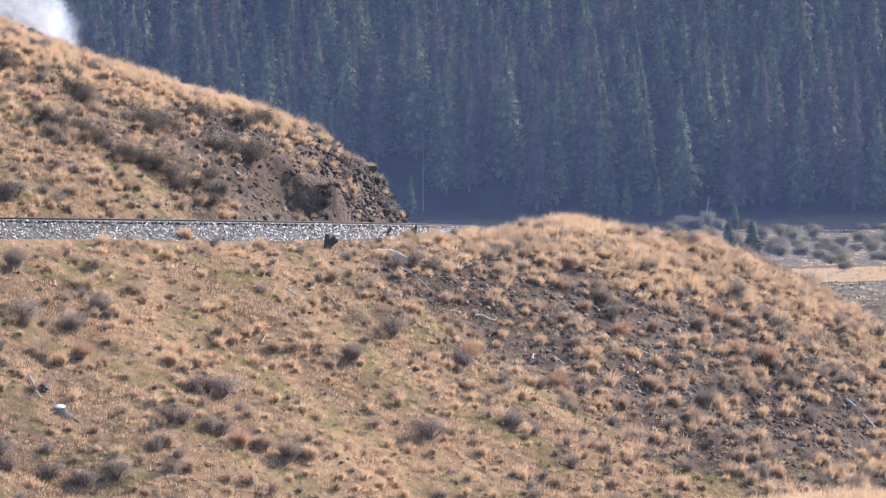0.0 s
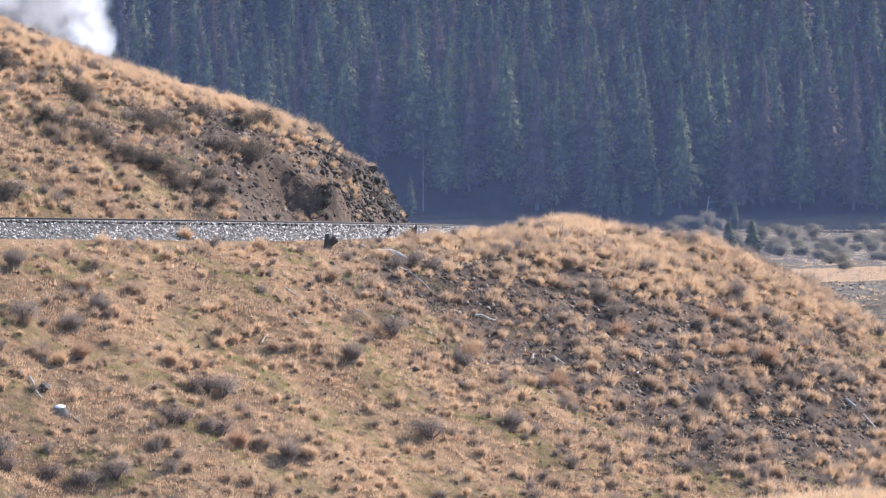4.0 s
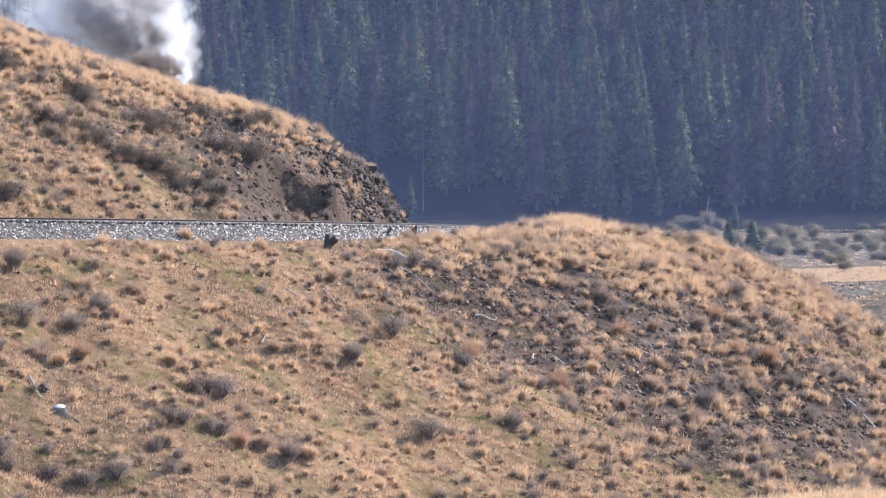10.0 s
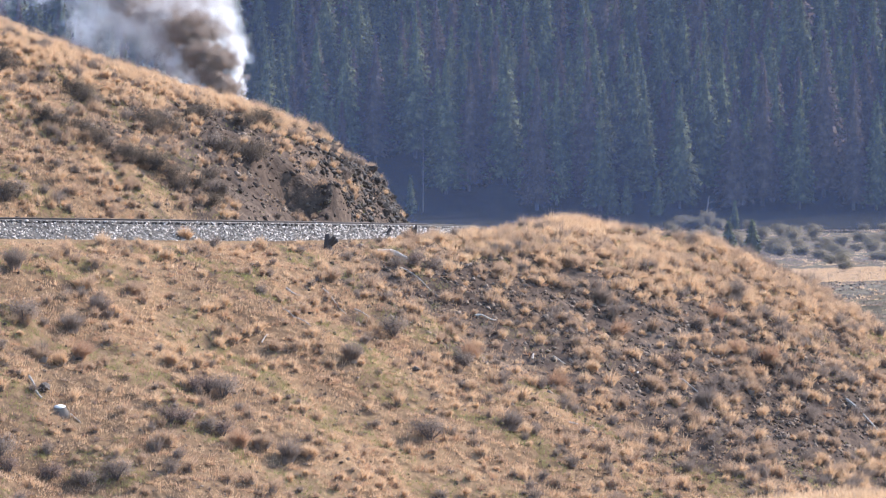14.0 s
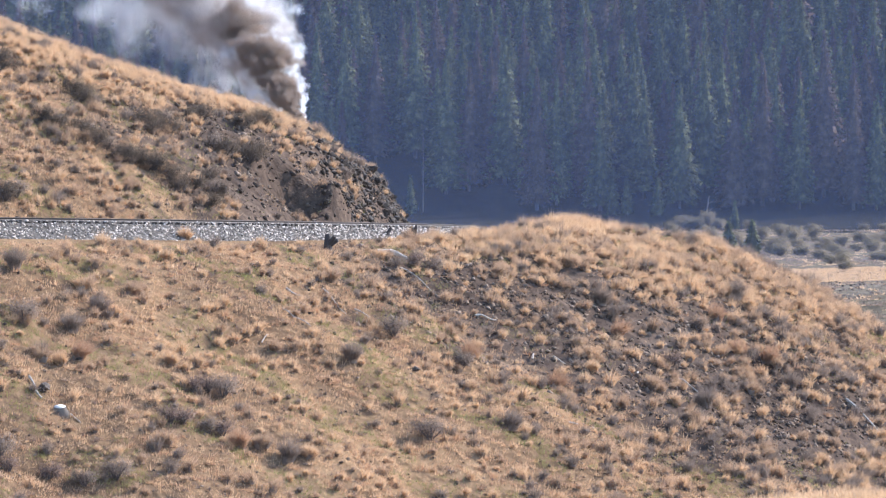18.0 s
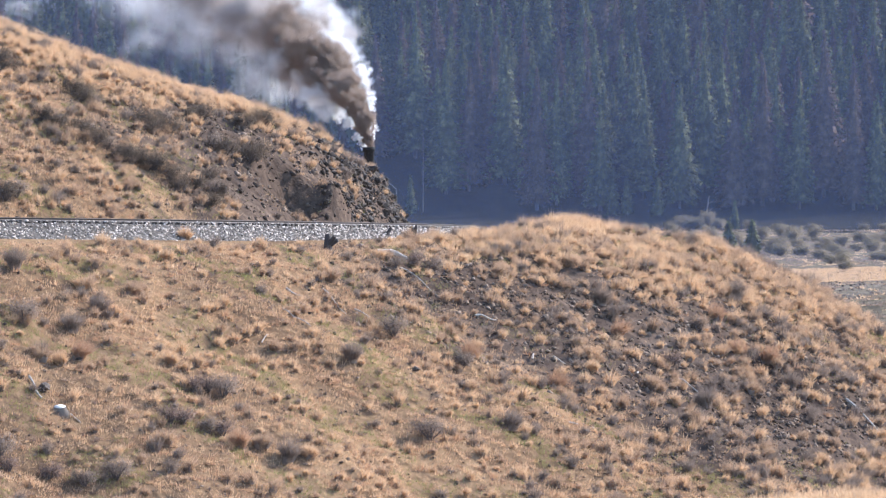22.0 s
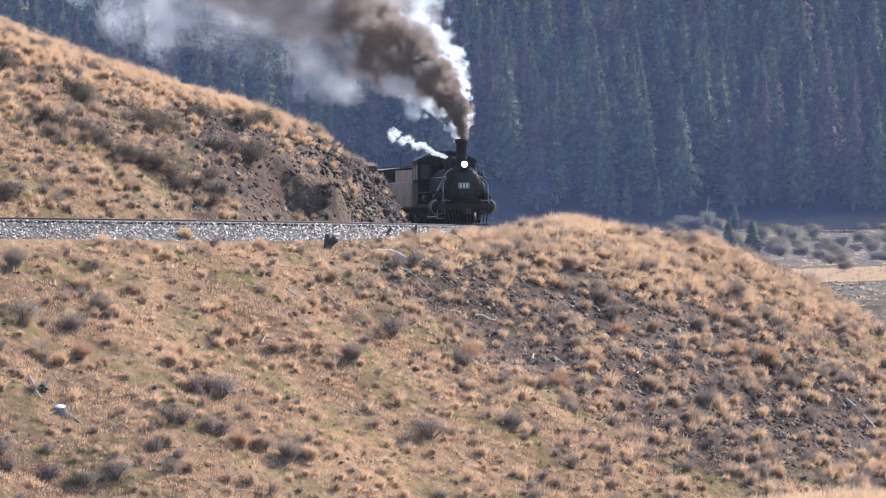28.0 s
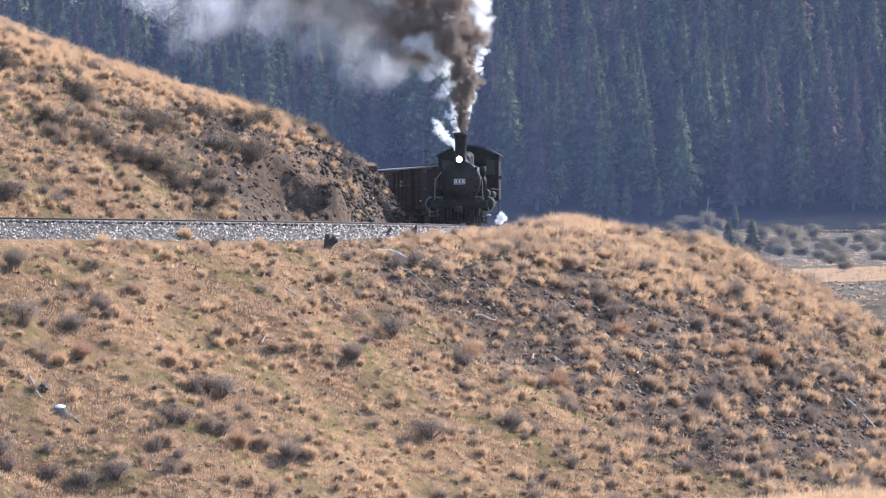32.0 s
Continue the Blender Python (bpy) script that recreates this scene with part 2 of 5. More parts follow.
def turned(bm, profile, m=None, seg=24):
    """A lathe form about z from (radius, height) pairs."""
    m = m or Matrix()
    rings = []
    for r, z in profile:
        rings.append([bm.verts.new(m @ Vector((max(r, 0.001) * math.cos(6.28319 * i / seg), max(r, 0.001) * math.sin(6.28319 * i / seg), z))) for i in range(seg)])
    for a, b in zip(rings, rings[1:]):
        for i in range(seg):
            f = bm.faces.new((a[i], a[(i + 1) % seg], b[(i + 1) % seg], b[i]))
            f.smooth = True
    bm.faces.new(rings[0][::-1])
    bm.faces.new(rings[-1])
    return bm


def bar(bm, a, b, r, seg=8):
    """A round bar between two places."""
    a, b = Vector(a), Vector(b)
    q = (b - a).to_track_quat("Z", "Y").to_matrix().to_4x4()
    return rod(bm, r, r, (b - a).length, Matrix.Translation((a + b) / 2) @ q, seg)


def B():
    return bmesh.new()


ALONG_Y = pose(0, 0, 0, 90, 0, 0)
# ---- lie of the land ----
# The line comes from behind the spur, rounds its nose in a tight curve and runs on in front of the hill.
APEX_X, APEX_Y, RADIUS = 1.236, 344.9, 89.2
A_IN, A_OUT = 0.238, -0.95
GRADE = 0.0143
CENTRE = (APEX_X - RADIUS, APEX_Y)


def line_at(s):
    """Place and heading of the line at s metres past the apex."""
    a = -s / RADIUS
    b = min(max(a, A_OUT), A_IN)
    over = s + RADIUS * b
    x = CENTRE[0] + RADIUS * math.cos(b) + over * math.sin(b)
    y = CENTRE[1] + RADIUS * math.sin(b) - over * math.cos(b)
    return x, y, GRADE * s, b


def line_of(x, y):
    """Metres past the apex and metres outward from the line, for arrays of places."""
    dx, dy = x - CENTRE[0], y - CENTRE[1]
    a = np.arctan2(dy, np.maximum(dx, 1e-6))
    b = np.clip(a, A_OUT, A_IN)
    px, py = CENTRE[0] + RADIUS * np.cos(b), CENTRE[1] + RADIUS * np.sin(b)
    ex, ey = x - px, y - py
    d = ex * np.cos(b) + ey * np.sin(b)
    along = ex * np.sin(b) - ey * np.cos(b)
    return -RADIUS * b + along, d


def ramp(v, lo, hi):
    k = np.clip((v - lo) / (hi - lo), 0.0, 1.0)
    return k * k * (3 - 2 * k)


def bell(x, y, cx, cy, sx, sy, turn=0.0):
    c, s = math.cos(turn), math.sin(turn)
    u, v = (x - cx) * c + (y - cy) * s, -(x - cx) * s + (y - cy) * c
    return np.exp(-0.5 * ((u / sx) ** 2 + (v / sy) ** 2))


def smooth_max(a, b, k):
    h = np.clip(0.5 + 0.5 * (a - b) / k, 0.0, 1.0)
    return b + (a - b) * h + k * h * (1 - h)


def smooth_min(a, b, k):
    return -smooth_max(-a, -b, k)


def rough(x, y, size, seed=0.0):
    """Cheap rolling unevenness from a few turned waves."""
    v = np.zeros_like(x)
    for i in range(6):
        a = 1.7 * i + seed
        k = (1.0 + 0.37 * i) / size
        v = v + np.sin(k * (x * math.cos(a) + y * math.sin(a)) * 6.283 + 2.1 * i + seed
                       + 1.3 * np.sin(k * 2.7 * (y * math.cos(a) - x * math.sin(a)) + i)) / (1 + 0.5 * i)
    return v / 3.0


def ground_height(x, y):
    x, y = np.asarray(x, float), np.asarray(y, float)
    s, d = line_of(x, y)
    grade = GRADE * np.clip(s, -160, 160)
    # valley floor, the camera's own hillside, and the wooded mountain
    floor = np.interp(y, [-3000, 0, 200, 400, 560, 680, 1135, 1165, 1800, 5000],
                      [40, 1.4, -13.6, -14, -10.5, -7.6, -7.4, -5.0, 285, 420])
    floor = floor + rough(x, y, 60.0, 4.0) * 0.5 * ramp(y, 420, 600)
    floor = floor + 7.2 * bell(x, y, 12.0, 196, 14.0, 16) + 6.0 * bell(x, y, 36, 505, 12, 30) * ramp(y, 420, 470)
    # outer side: fill shoulder, then the long grassy fall
    left = ramp(s, 4.0, 46.0)
    lip = 0.25 + 0.40 * left
    start = 13.0 - 8.6 * left - 10.5 * ramp(-s, 2.0, 24.0)
    soft = 3.0 - 1.4 * left
    k = 0.70 - 0.16 * left
    fall = k * soft * np.log1p(np.exp(np.clip((d - start) / soft, -30, 30)))
    outer = grade - 0.62 + (0.62 - lip) * ramp(d, 1.7, 3.0) - fall
    outer = outer + (0.40 * bell(x, y, 5.6, 331, 1.7, 5.0) + 0.1 * bell(x, y, 3.6, 329, 2.5, 3.5)) * ramp(d, 2.4, 4.5)
    outer = outer + 0.55 * rough(x, y, 17.0, 1.0) * ramp(d, 4.0, 12.0) + (0.16 * rough(x, y, 4.3, 2.0) + 0.13 * rough(x, y, 1.9, 6.0)) * ramp(d, 3.0, 6.0)
    outer = smooth_max(outer, floor, 2.5)
    # inner side: the spur, cut steep at its nose
    din = -d
    ridge = np.interp(x, [-90, -45, -21, -17.6, -13, -9.0, -6.05, -4.4, -3.0, -2.0, -0.8],
                      [23, 16.5, 9.75, 8.45, 6.85, 5.75, 4.65, 3.45, 2.8, 0.8, -0.2])
    ridge = ridge + 0.22 * rough(x, y, 7.0, 5.0)
    bank = np.interp(x, [-23, -14, -6, -3], [0.5, 0.68, 0.95, 1.4]) * np.maximum(din - 2.6, 0) + 0.25 * ramp(din, 2.4, 4.5)
    bank = bank + 1.2 * ramp(din, 2.8, 5.5) * bell(x, y, -5.0, 334, 3.0, 10.0)
    hill = smooth_min(bank + (0.2 * rough(x, y, 5.0, 3.0) + 0.17 * rough(x, y, 2.1, 8.0)) * ramp(din, 3, 6), ridge - grade, 0.9)
    # a slumped hollow in the bank, steep on the side of the nose
    scooped = 0.35 + 0.96 * np.maximum(-6.4 - x, 0)
    end_wall = (1 - ramp(y - 321.9 - 0.25 * (x + 6.1) + 0.12 * rough(x, y, 1.3, 4.0), -0.2, 0.35)) * ramp(y, 315.0, 318.0)
    hill = hill - end_wall * np.maximum(hill - scooped, 0) * (1 - ramp(hill, 2.5, 3.2))
    hill = hill + 1.4 * bell(x, y, -4.72, 322.7, 0.45, 1.4, -0.2) * ramp(din, 2.6, 3.1)
    inner = grade - 0.62 + 0.3 * ramp(din, 2.2, 3.2) + np.maximum(hill, 0)
    return np.where(d > 0, outer, inner)


# ---- ground ----
def spaced(lo, hi, step, far_lo, far_hi, grow=1.12):
    mid = list(np.arange(lo, hi + step / 2, step))
    out, d, v = [], step, hi
    while v < far_hi:
        d *= grow
        v += d
        out.append(v)
    back, d, v = [], step, lo
    while v > far_lo:
        d *= grow
        v -= d
        back.append(v)
    return np.array(back[::-1] + mid + out)


def stony(x, y, d):
    """Zero on good grass, one on bare scree: the spur's cut nose and the loose fill below the rim."""
    k = 1.35 * bell(x, y, -4.2, 331, 2.6, 12, 0.1) * (d < 0) + 1.0 * bell(x, y, -8.0, 318.5, 2.0, 6, 0.35) * (d < 0)
    k = k + 0.9 * bell(x, y, 3.0, 308, 5.0, 9.0, -0.5) * (d > 0) + 0.75 * bell(x, y, 12.0, 306, 6.0, 9.0, -0.4) * (d > 0)
    # the bell at (-9.5, 314) darkens the spur's soil in place of slope shading
    k = k + 0.55 * bell(x, y, 17.0, 313, 7.0, 11.0, -0.4) * (d > 0) + 0.7 * bell(x, y, -9.5, 314, 4.5, 6.0) * (d < 0)
    k = k * np.where(d > 0, 1 - 0.8 * ramp(y - 312.5 - 1.2 * (x - 3) + 3.0 * rough(x, y, 7.0, 2.0), -5.0, 5.0), 1.0)
    k = k + 1.2 * ramp(x, -5.2, -4.2) * ramp(y, 327, 331) * (d < 0)
    return np.clip(k + 0.35 * rough(x, y, 6.0, 9.0), 0, 1)


gx = spaced(-27, 27, 0.38, -3000, 3000)
gy = spaced(252, 380, 0.38, -1500, 4200, 1.06)
gy = np.unique(np.concatenate([gy[(gy < 560) | (gy > 1340)], np.arange(560, 1340, 6.0)]))
GX, GY = np.meshgrid(gx, gy)
nx, ny = len(gx), len(gy)
idx = np.arange(nx * ny).reshape(ny, nx)
quads = np.stack([idx[:-1, :-1], idx[:-1, 1:], idx[1:, 1:], idx[1:, :-1]], -1).reshape(-1, 4)
fine_s, fine_d = line_of(GX, GY)
GZ = ground_height(GX, GY)
GZ = GZ + (0.05 + 0.10 * stony(GX, GY, fine_d) * (fine_d < 0)) * rough(GX, GY, 1.3, 7.0) * (np.abs(fine_d) > 3.2)
ground = tagged(new("ground", mesh_of("ground", np.stack([GX, GY, GZ], -1).reshape(-1, 3), quads, SOIL, True)),
                "dry stony hillsides and valley floor of brown soil", "ground", kind="structure")


ground.data.materials.append(MEADOW)
# this slot darkens the wood's ground as if the spruces shaded it
ground.data.materials.append(SHADE_DUFF)
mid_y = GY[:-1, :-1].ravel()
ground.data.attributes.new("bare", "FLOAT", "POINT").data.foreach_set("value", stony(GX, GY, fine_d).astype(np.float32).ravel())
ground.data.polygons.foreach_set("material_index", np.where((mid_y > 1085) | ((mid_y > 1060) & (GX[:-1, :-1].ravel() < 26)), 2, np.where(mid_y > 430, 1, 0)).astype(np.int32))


def on_ground(x, y):
    return float(ground_height(np.array([x]), np.array([y]))[0])


# ---- railway: ballast, rails, ties ----
S_FROM, S_TO = -150.0, 72.0


def beside(s, d, up=0.0):
    """A place d metres outward from the line and up metres above rail top."""
    x, y, z, b = line_at(s)
    return x + d * math.cos(b), y + d * math.sin(b), z + up


def sweep(profile, s0, s1, step, material, name):
    """Sweeps a closed outline (outward, up) along the line."""
    n, k = int((s1 - s0) / step) + 1, len(profile)
    v = [beside(s0 + (s1 - s0) * i / (n - 1), d, u) for i in range(n) for d, u in profile]
    f = [(i * k + j, i * k + (j + 1) % k, (i + 1) * k + (j + 1) % k, (i + 1) * k + j) for i in range(n - 1) for j in range(k)]
    return mesh_of(name, v, f, material)


def ballast_depth(s):
    return 0.30 + 0.42 * float(ramp(np.array(s), 4.0, 46.0))


nb = int((S_TO - S_FROM) / 0.5)
bv, bf = [], []
for i in range(nb + 1):
    s = S_FROM + 0.5 * i
    low = -0.20 - ballast_depth(s)
    for d, u in ((-2.7, -0.50), (-1.35, -0.20), (1.12, -0.22), (1.35 + 1.7 * ballast_depth(s), low), (1.6 + 1.7 * ballast_depth(s), low - 0.5), (-2.7, -1.0)):
        bv.append(beside(s, d, u))
for i in range(nb):
    for j in range(6):
        bf.append((i * 6 + j, i * 6 + (j + 1) % 6, i * 6 + 6 + (j + 1) % 6, i * 6 + 6 + j))
ballast_bed = tagged(new("ballast_bed", mesh_of("ballast_bed", bv, bf, BALLAST_BED)), "bank of pale crushed stone under the track", "ballast", kind="structure")

rng = np.random.default_rng(11)


def stones(count, places, sizes, name, material):
    """Many jittered eight-sided stones in one mesh."""
    base = np.array([(1, 0, 0), (-1, 0, 0), (0, 1, 0), (0, -1, 0), (0, 0, 1), (0, 0, -1)], float)
    tri = np.array([(0, 2, 4), (2, 1, 4), (1, 3, 4), (3, 0, 4), (2, 0, 5), (1, 2, 5), (3, 1, 5), (0, 3, 5)])
    shape = base[None] * rng.uniform(0.45, 1.15, (count, 6, 1)) + rng.normal(0, 0.18, (count, 6, 3))
    ang = rng.uniform(0, 6.283, count)
    tilt = rng.normal(0, 0.6, count)
    c, s = np.cos(ang)[:, None], np.sin(ang)[:, None]
    x, y, z = shape[..., 0], shape[..., 1], shape[..., 2] * 0.75
    ct, st = np.cos(tilt)[:, None], np.sin(tilt)[:, None]
    x, z = x * ct - z * st, x * st + z * ct
    v = np.stack([x * c - y * s, x * s + y * c, z], -1) * np.asarray(sizes)[:, None, None] + np.asarray(places)[:, None, :]
    f = tri[None] + (np.arange(count) * 6)[:, None, None]
    return mesh_of(name, v.reshape(-1, 3), f.reshape(-1, 3), material)


pl, n = [], 17000
for s, k in zip(rng.uniform(-22, 72, n), rng.uniform(0, 1, n)):
    dep = ballast_depth(s)
    d = 1.12 + k * (0.35 + 1.75 * dep)
    u = -0.22 - (d - 1.12) / (1.7 + 0.23 / dep)
    pl.append(beside(s, d, u + rng.normal(0, 0.02)))
for i in range(172):
    for j in range(9):
        pl.append(beside(-24.0 + 0.55 * (i + 0.5) + rng.uniform(-0.14, 0.14), rng.uniform(0.6, 1.12), -0.13 + rng.uniform(-0.04, 0.01)))
n = len(pl)
part("ballast_stones", stones(n, pl, rng.uniform(0.035, 0.085, n), "ballast_stones", BALLAST), None, None)
tagged(bpy.data.objects["ballast_stones"], "loose pale grey crushed ballast stones beside the track", "ballast", kind="stuff")

track = tagged(new("railway_track"), "narrow-gauge track of rusty rails on dark wooden ties", "railway track", kind="structure")
RAIL = [(-0.055, -0.125), (0.055, -0.125), (0.05, -0.11), (0.012, -0.095), (0.012, -0.04), (0.03, -0.03), (0.03, 0.0), (-0.03, 0.0), (-0.03, -0.03), (-0.012, -0.04), (-0.012, -0.095), (-0.05, -0.11)]
for side in (-0.487, 0.487):
    part("rail", sweep([(d + side, u) for d, u in RAIL], S_FROM, S_TO, 0.8, RAIL_STEEL, "rail"), None, track)
tb = B()
box(tb, 2.05, 0.2, 0.17, bevel=0.015)
tie_mesh = bpy.data.meshes.new("tie")
tb.to_mesh(tie_mesh)
tb.free()
tie_mesh.materials.append(TIE_WOOD)
for i in range(172):
    s = -24.0 + 0.55 * i
    x, y, z, b = line_at(s)
    ob = new("tie", tie_mesh)
    ob.parent = track
    ob.matrix_basis = pose(x + random.uniform(-0.04, 0.04) * math.cos(b), y, z - 0.20 + random.uniform(-0.008, 0.008), 0, 0, math.degrees(b) + random.uniform(-1.5, 1.5))


# ---- grass and scree on the hillsides ----
def cover_points(count, seed):
    """Random places on the two hillsides, with how stony each is."""
    g = np.random.default_rng(seed)
    x, y = g.uniform(-27, 26, count), g.uniform(256, 356, count)
    s, d = line_of(x, y)
    keep = (np.abs(x) < 0.0625 * y + 2.5) & ((d > 2.3 + 1.2 * ramp(s, 4, 46)) | (d < -2.9))
    x, y, s, d = x[keep], y[keep], s[keep], d[keep]
    z = ground_height(x, y)
    return x, y, z, s, d, stony(x, y, d)


def blades(x, y, z, n_each, height, spread, lean, width, seed, material, name):
    """Tufts of tapering blades, a blade one sliver, in one mesh."""
    g = np.random.default_rng(seed)
    t = len(x)
    n = t * n_each
    ang = g.uniform(0, 6.283, n)
    q = np.sqrt(g.uniform(0, 1, n))
    rad = np.repeat(spread, n_each) * q
    h = np.repeat(height, n_each) * g.uniform(0.5, 1.1, n) * (1 - 0.5 * q * q)
    bx, by = np.repeat(x, n_each) + rad * np.cos(ang), np.repeat(y, n_each) + rad * np.sin(ang)
    bz = np.repeat(z, n_each) - 0.04
    out = np.repeat(height, n_each) * lean * g.uniform(0.2, 1.1, n) * (0.25 + 1.1 * q)
    a2 = ang + g.normal(0, 0.5, n)
    tx, ty = bx + out * np.cos(a2), by + out * np.sin(a2)
    w = width * g.uniform(0.6, 1.3, n)
    f = g.uniform(0, 3.1416, n)
    wx, wy = w * np.cos(f), w * np.sin(f)
    v = np.stack([np.stack([bx - wx, by - wy, bz], -1), np.stack([bx + wx, by + wy, bz], -1), np.stack([tx, ty, bz + h], -1)], 1)
    return mesh_of(name, v.reshape(-1, 3), np.arange(3 * n).reshape(-1, 3), material)


x, y, z, s, d, st = cover_points(70000, 21)
g = np.random.default_rng(5)
patch = 0.5 + 0.5 * rough(x, y, 9.0, 13.0)
keep = g.uniform(0, 1, len(x)) < (np.where(d > 0, 0.07, 0.03) + 0.24 * (1 - st) ** 1.3) * (0.35 + 0.9 * patch) * np.where((d < 0) & (st > 0.7), 0.15, 1.0)
x, y, z, s, d, st = (a[keep] for a in (x, y, z, s, d, st))
which = g.uniform(0, 1, len(x)) + 0.3 * rough(x, y, 11.0, 3.3)


def tussocks(x, y, z, radius, seed, material, name, n_each=210):
    """Brush-shaped tussocks: fine stems fan up out of one root and arch over at the tips."""
    g = np.random.default_rng(seed)
    n = len(x) * n_each
    r = np.repeat(radius, n_each)
    tall = np.repeat(radius * g.uniform(1.9, 2.7, len(x)), n_each)
    a, q = g.uniform(0, 6.283, n), np.sqrt(g.uniform(0, 1, n))
    root = np.stack([np.repeat(x, n_each) + 0.45 * r * q * np.cos(a), np.repeat(y, n_each) + 0.45 * r * q * np.sin(a), np.repeat(z, n_each) - 0.04], -1)
    a = a + g.normal(0, 0.35, n)
    way = np.stack([np.cos(a) * q, np.sin(a) * q, np.zeros(n)], -1)
    long = tall * (1 - 0.30 * q * q) * g.uniform(0.75, 1.1, n)
    lean = np.repeat(np.stack([g.normal(0.04, 0.08, len(x)), g.normal(-0.10, 0.06, len(x)), np.zeros(len(x))], -1), n_each, axis=0)
    up = np.array([0.0, 0.0, 1.0])
    mid = root + (0.55 * long)[:, None] * (up + 0.42 * way + lean) + g.normal(0, 0.02, (n, 3))
    tip = mid + (0.5 * long)[:, None] * (up * (1 - 0.75 * q * q)[:, None] + 0.85 * way + 2 * lean) + g.normal(0, 0.02, (n, 3))
    side = np.cross(tip - root, g.normal(0, 1, (n, 3)))
    side = side / np.linalg.norm(side, axis=1)[:, None] * (0.004 + 0.008 * r)[:, None] * g.uniform(0.5, 1.2, (n, 1))
    v = np.stack([root, mid - side, mid + side, tip], 1).reshape(-1, 3)
    base = 4 * np.arange(n)[:, None, None]
    return mesh_of(name, v, (np.array([[0, 2, 1], [1, 2, 3]])[None] + base).reshape(-1, 3), material)


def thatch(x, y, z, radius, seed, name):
    """A dark core added at the foot of each tussock to block light and deepen its shade: a shaggy dome."""
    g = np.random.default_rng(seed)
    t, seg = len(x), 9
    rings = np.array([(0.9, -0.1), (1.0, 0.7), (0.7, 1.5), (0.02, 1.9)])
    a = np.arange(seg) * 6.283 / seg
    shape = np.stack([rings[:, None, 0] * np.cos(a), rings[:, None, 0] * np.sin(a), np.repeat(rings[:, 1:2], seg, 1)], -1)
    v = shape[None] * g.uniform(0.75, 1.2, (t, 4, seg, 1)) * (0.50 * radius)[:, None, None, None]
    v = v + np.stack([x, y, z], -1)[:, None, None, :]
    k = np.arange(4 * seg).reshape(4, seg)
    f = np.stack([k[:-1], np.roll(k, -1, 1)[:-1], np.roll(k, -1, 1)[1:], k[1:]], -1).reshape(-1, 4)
    return mesh_of(name, v.reshape(-1, 3), (f[None] + (4 * seg * np.arange(t))[:, None, None]).reshape(-1, 4), SHADE_CORE)


# brush-shaped tussocks: scattered among the straw, in clumps and rows on the stony bank
tx, ty, tz, ts, td, tst = cover_points(60000, 24)
clump = np.clip(0.5 + 0.6 * rough(tx, ty, 7.0, 19.0) + 0.45 * rough(tx, ty, 2.6, 3.0), 0, 1)
thick = 1.75 * (0.050 + 0.02 * np.clip(tst, 0, 0.9) + 0.035 * ramp(tx, 2, 12) + 0.035 * (td < 0)) * (0.15 + 1.6 * clump) * np.where((td < 0) & (tst > 0.7), 0.3, 1.0)
keep = g.uniform(0, 1, len(tx)) < thick
tx, ty, tz = tx[keep], ty[keep], tz[keep]
tr = (0.12 + 0.19 * g.uniform(0, 1, len(tx)) ** 1.8) * (1 + 0.15 * ramp(tx, 0, 8))
hue = g.uniform(0, 1, len(tx)) + 0.25 * rough(tx, ty, 9.0, 8.0) - 0.3 * bell(tx, ty, -7.0, 281, 2.4, 9.0, 0.5)
for name, k, mat_, label in (("straw_tussock", hue < 0.3, STRAW, "brush-shaped tussocks of pale straw grass"), ("tawny_tussock", (hue >= 0.3) & (hue < 0.72), TUSSOCK, "brush-shaped tawny tussocks of seeded grass"),
                             ("grey_tussock", hue >= 0.72, GREY_TUSSOCK, "brush-shaped grey-brown tussocks of dead grass")):
    tagged(new(name, tussocks(tx[k], ty[k], tz[k], tr[k], 51, mat_, name)), label, "grass", kind="stuff")
# upright plumes of straw along the crest of the spur
cx_, cy_ = g.uniform(-20.5, -4.6, 620), g.uniform(317, 340, 620)
cs_, cd_ = line_of(cx_, cy_)
k = (cd_ < -4.0) & (stony(cx_, cy_, cd_) + g.uniform(-0.3, 0.3, 620) < 0.75) & (ground_height(cx_, cy_) > 2.6)
cx_, cy_ = cx_[k], cy_[k]
cz_, cr_ = ground_height(cx_, cy_), 0.13 + 0.15 * g.uniform(0, 1, k.sum()) ** 1.5
tagged(new("crest_tussock", tussocks(cx_, cy_, cz_, cr_, 53, STRAW, "crest_tussock", 260)), "upright plumes of straw grass along the crest of the spur", "grass", kind="stuff")
# and thick along the sunny rim of the bank
ex_ = g.uniform(-1.5, 19.0, 1000)
ey_ = 314.0 + 1.2 * (ex_ - 3) + 9.0 - 15.0 * g.uniform(0, 1, 1000) ** 1.3
es_, ed_ = line_of(ex_, ey_)
k = (ed_ > 3.6) & (0.5 + 0.6 * rough(ex_, ey_, 3.1, 4.0) > g.uniform(0, 1, 1000))
ex_, ey_ = ex_[k], ey_[k]
ez_, er_ = ground_height(ex_, ey_), 0.14 + 0.15 * g.uniform(0, 1, k.sum()) ** 1.5
k = g.uniform(0, 1, len(ex_)) < 0.4
tagged(new("rim_tussock", tussocks(ex_[k], ey_[k], ez_[k], er_[k], 54, STRAW, "rim_tussock", 230)), "pale straw tussocks crowded along the rim of the bank", "grass", kind="stuff")
tagged(new("brown_rim_tussock", tussocks(ex_[~k], ey_[~k], ez_[~k], er_[~k], 55, TUSSOCK, "brown_rim_tussock", 230)), "brown seeded tussocks crowded along the rim of the bank", "grass", kind="stuff")
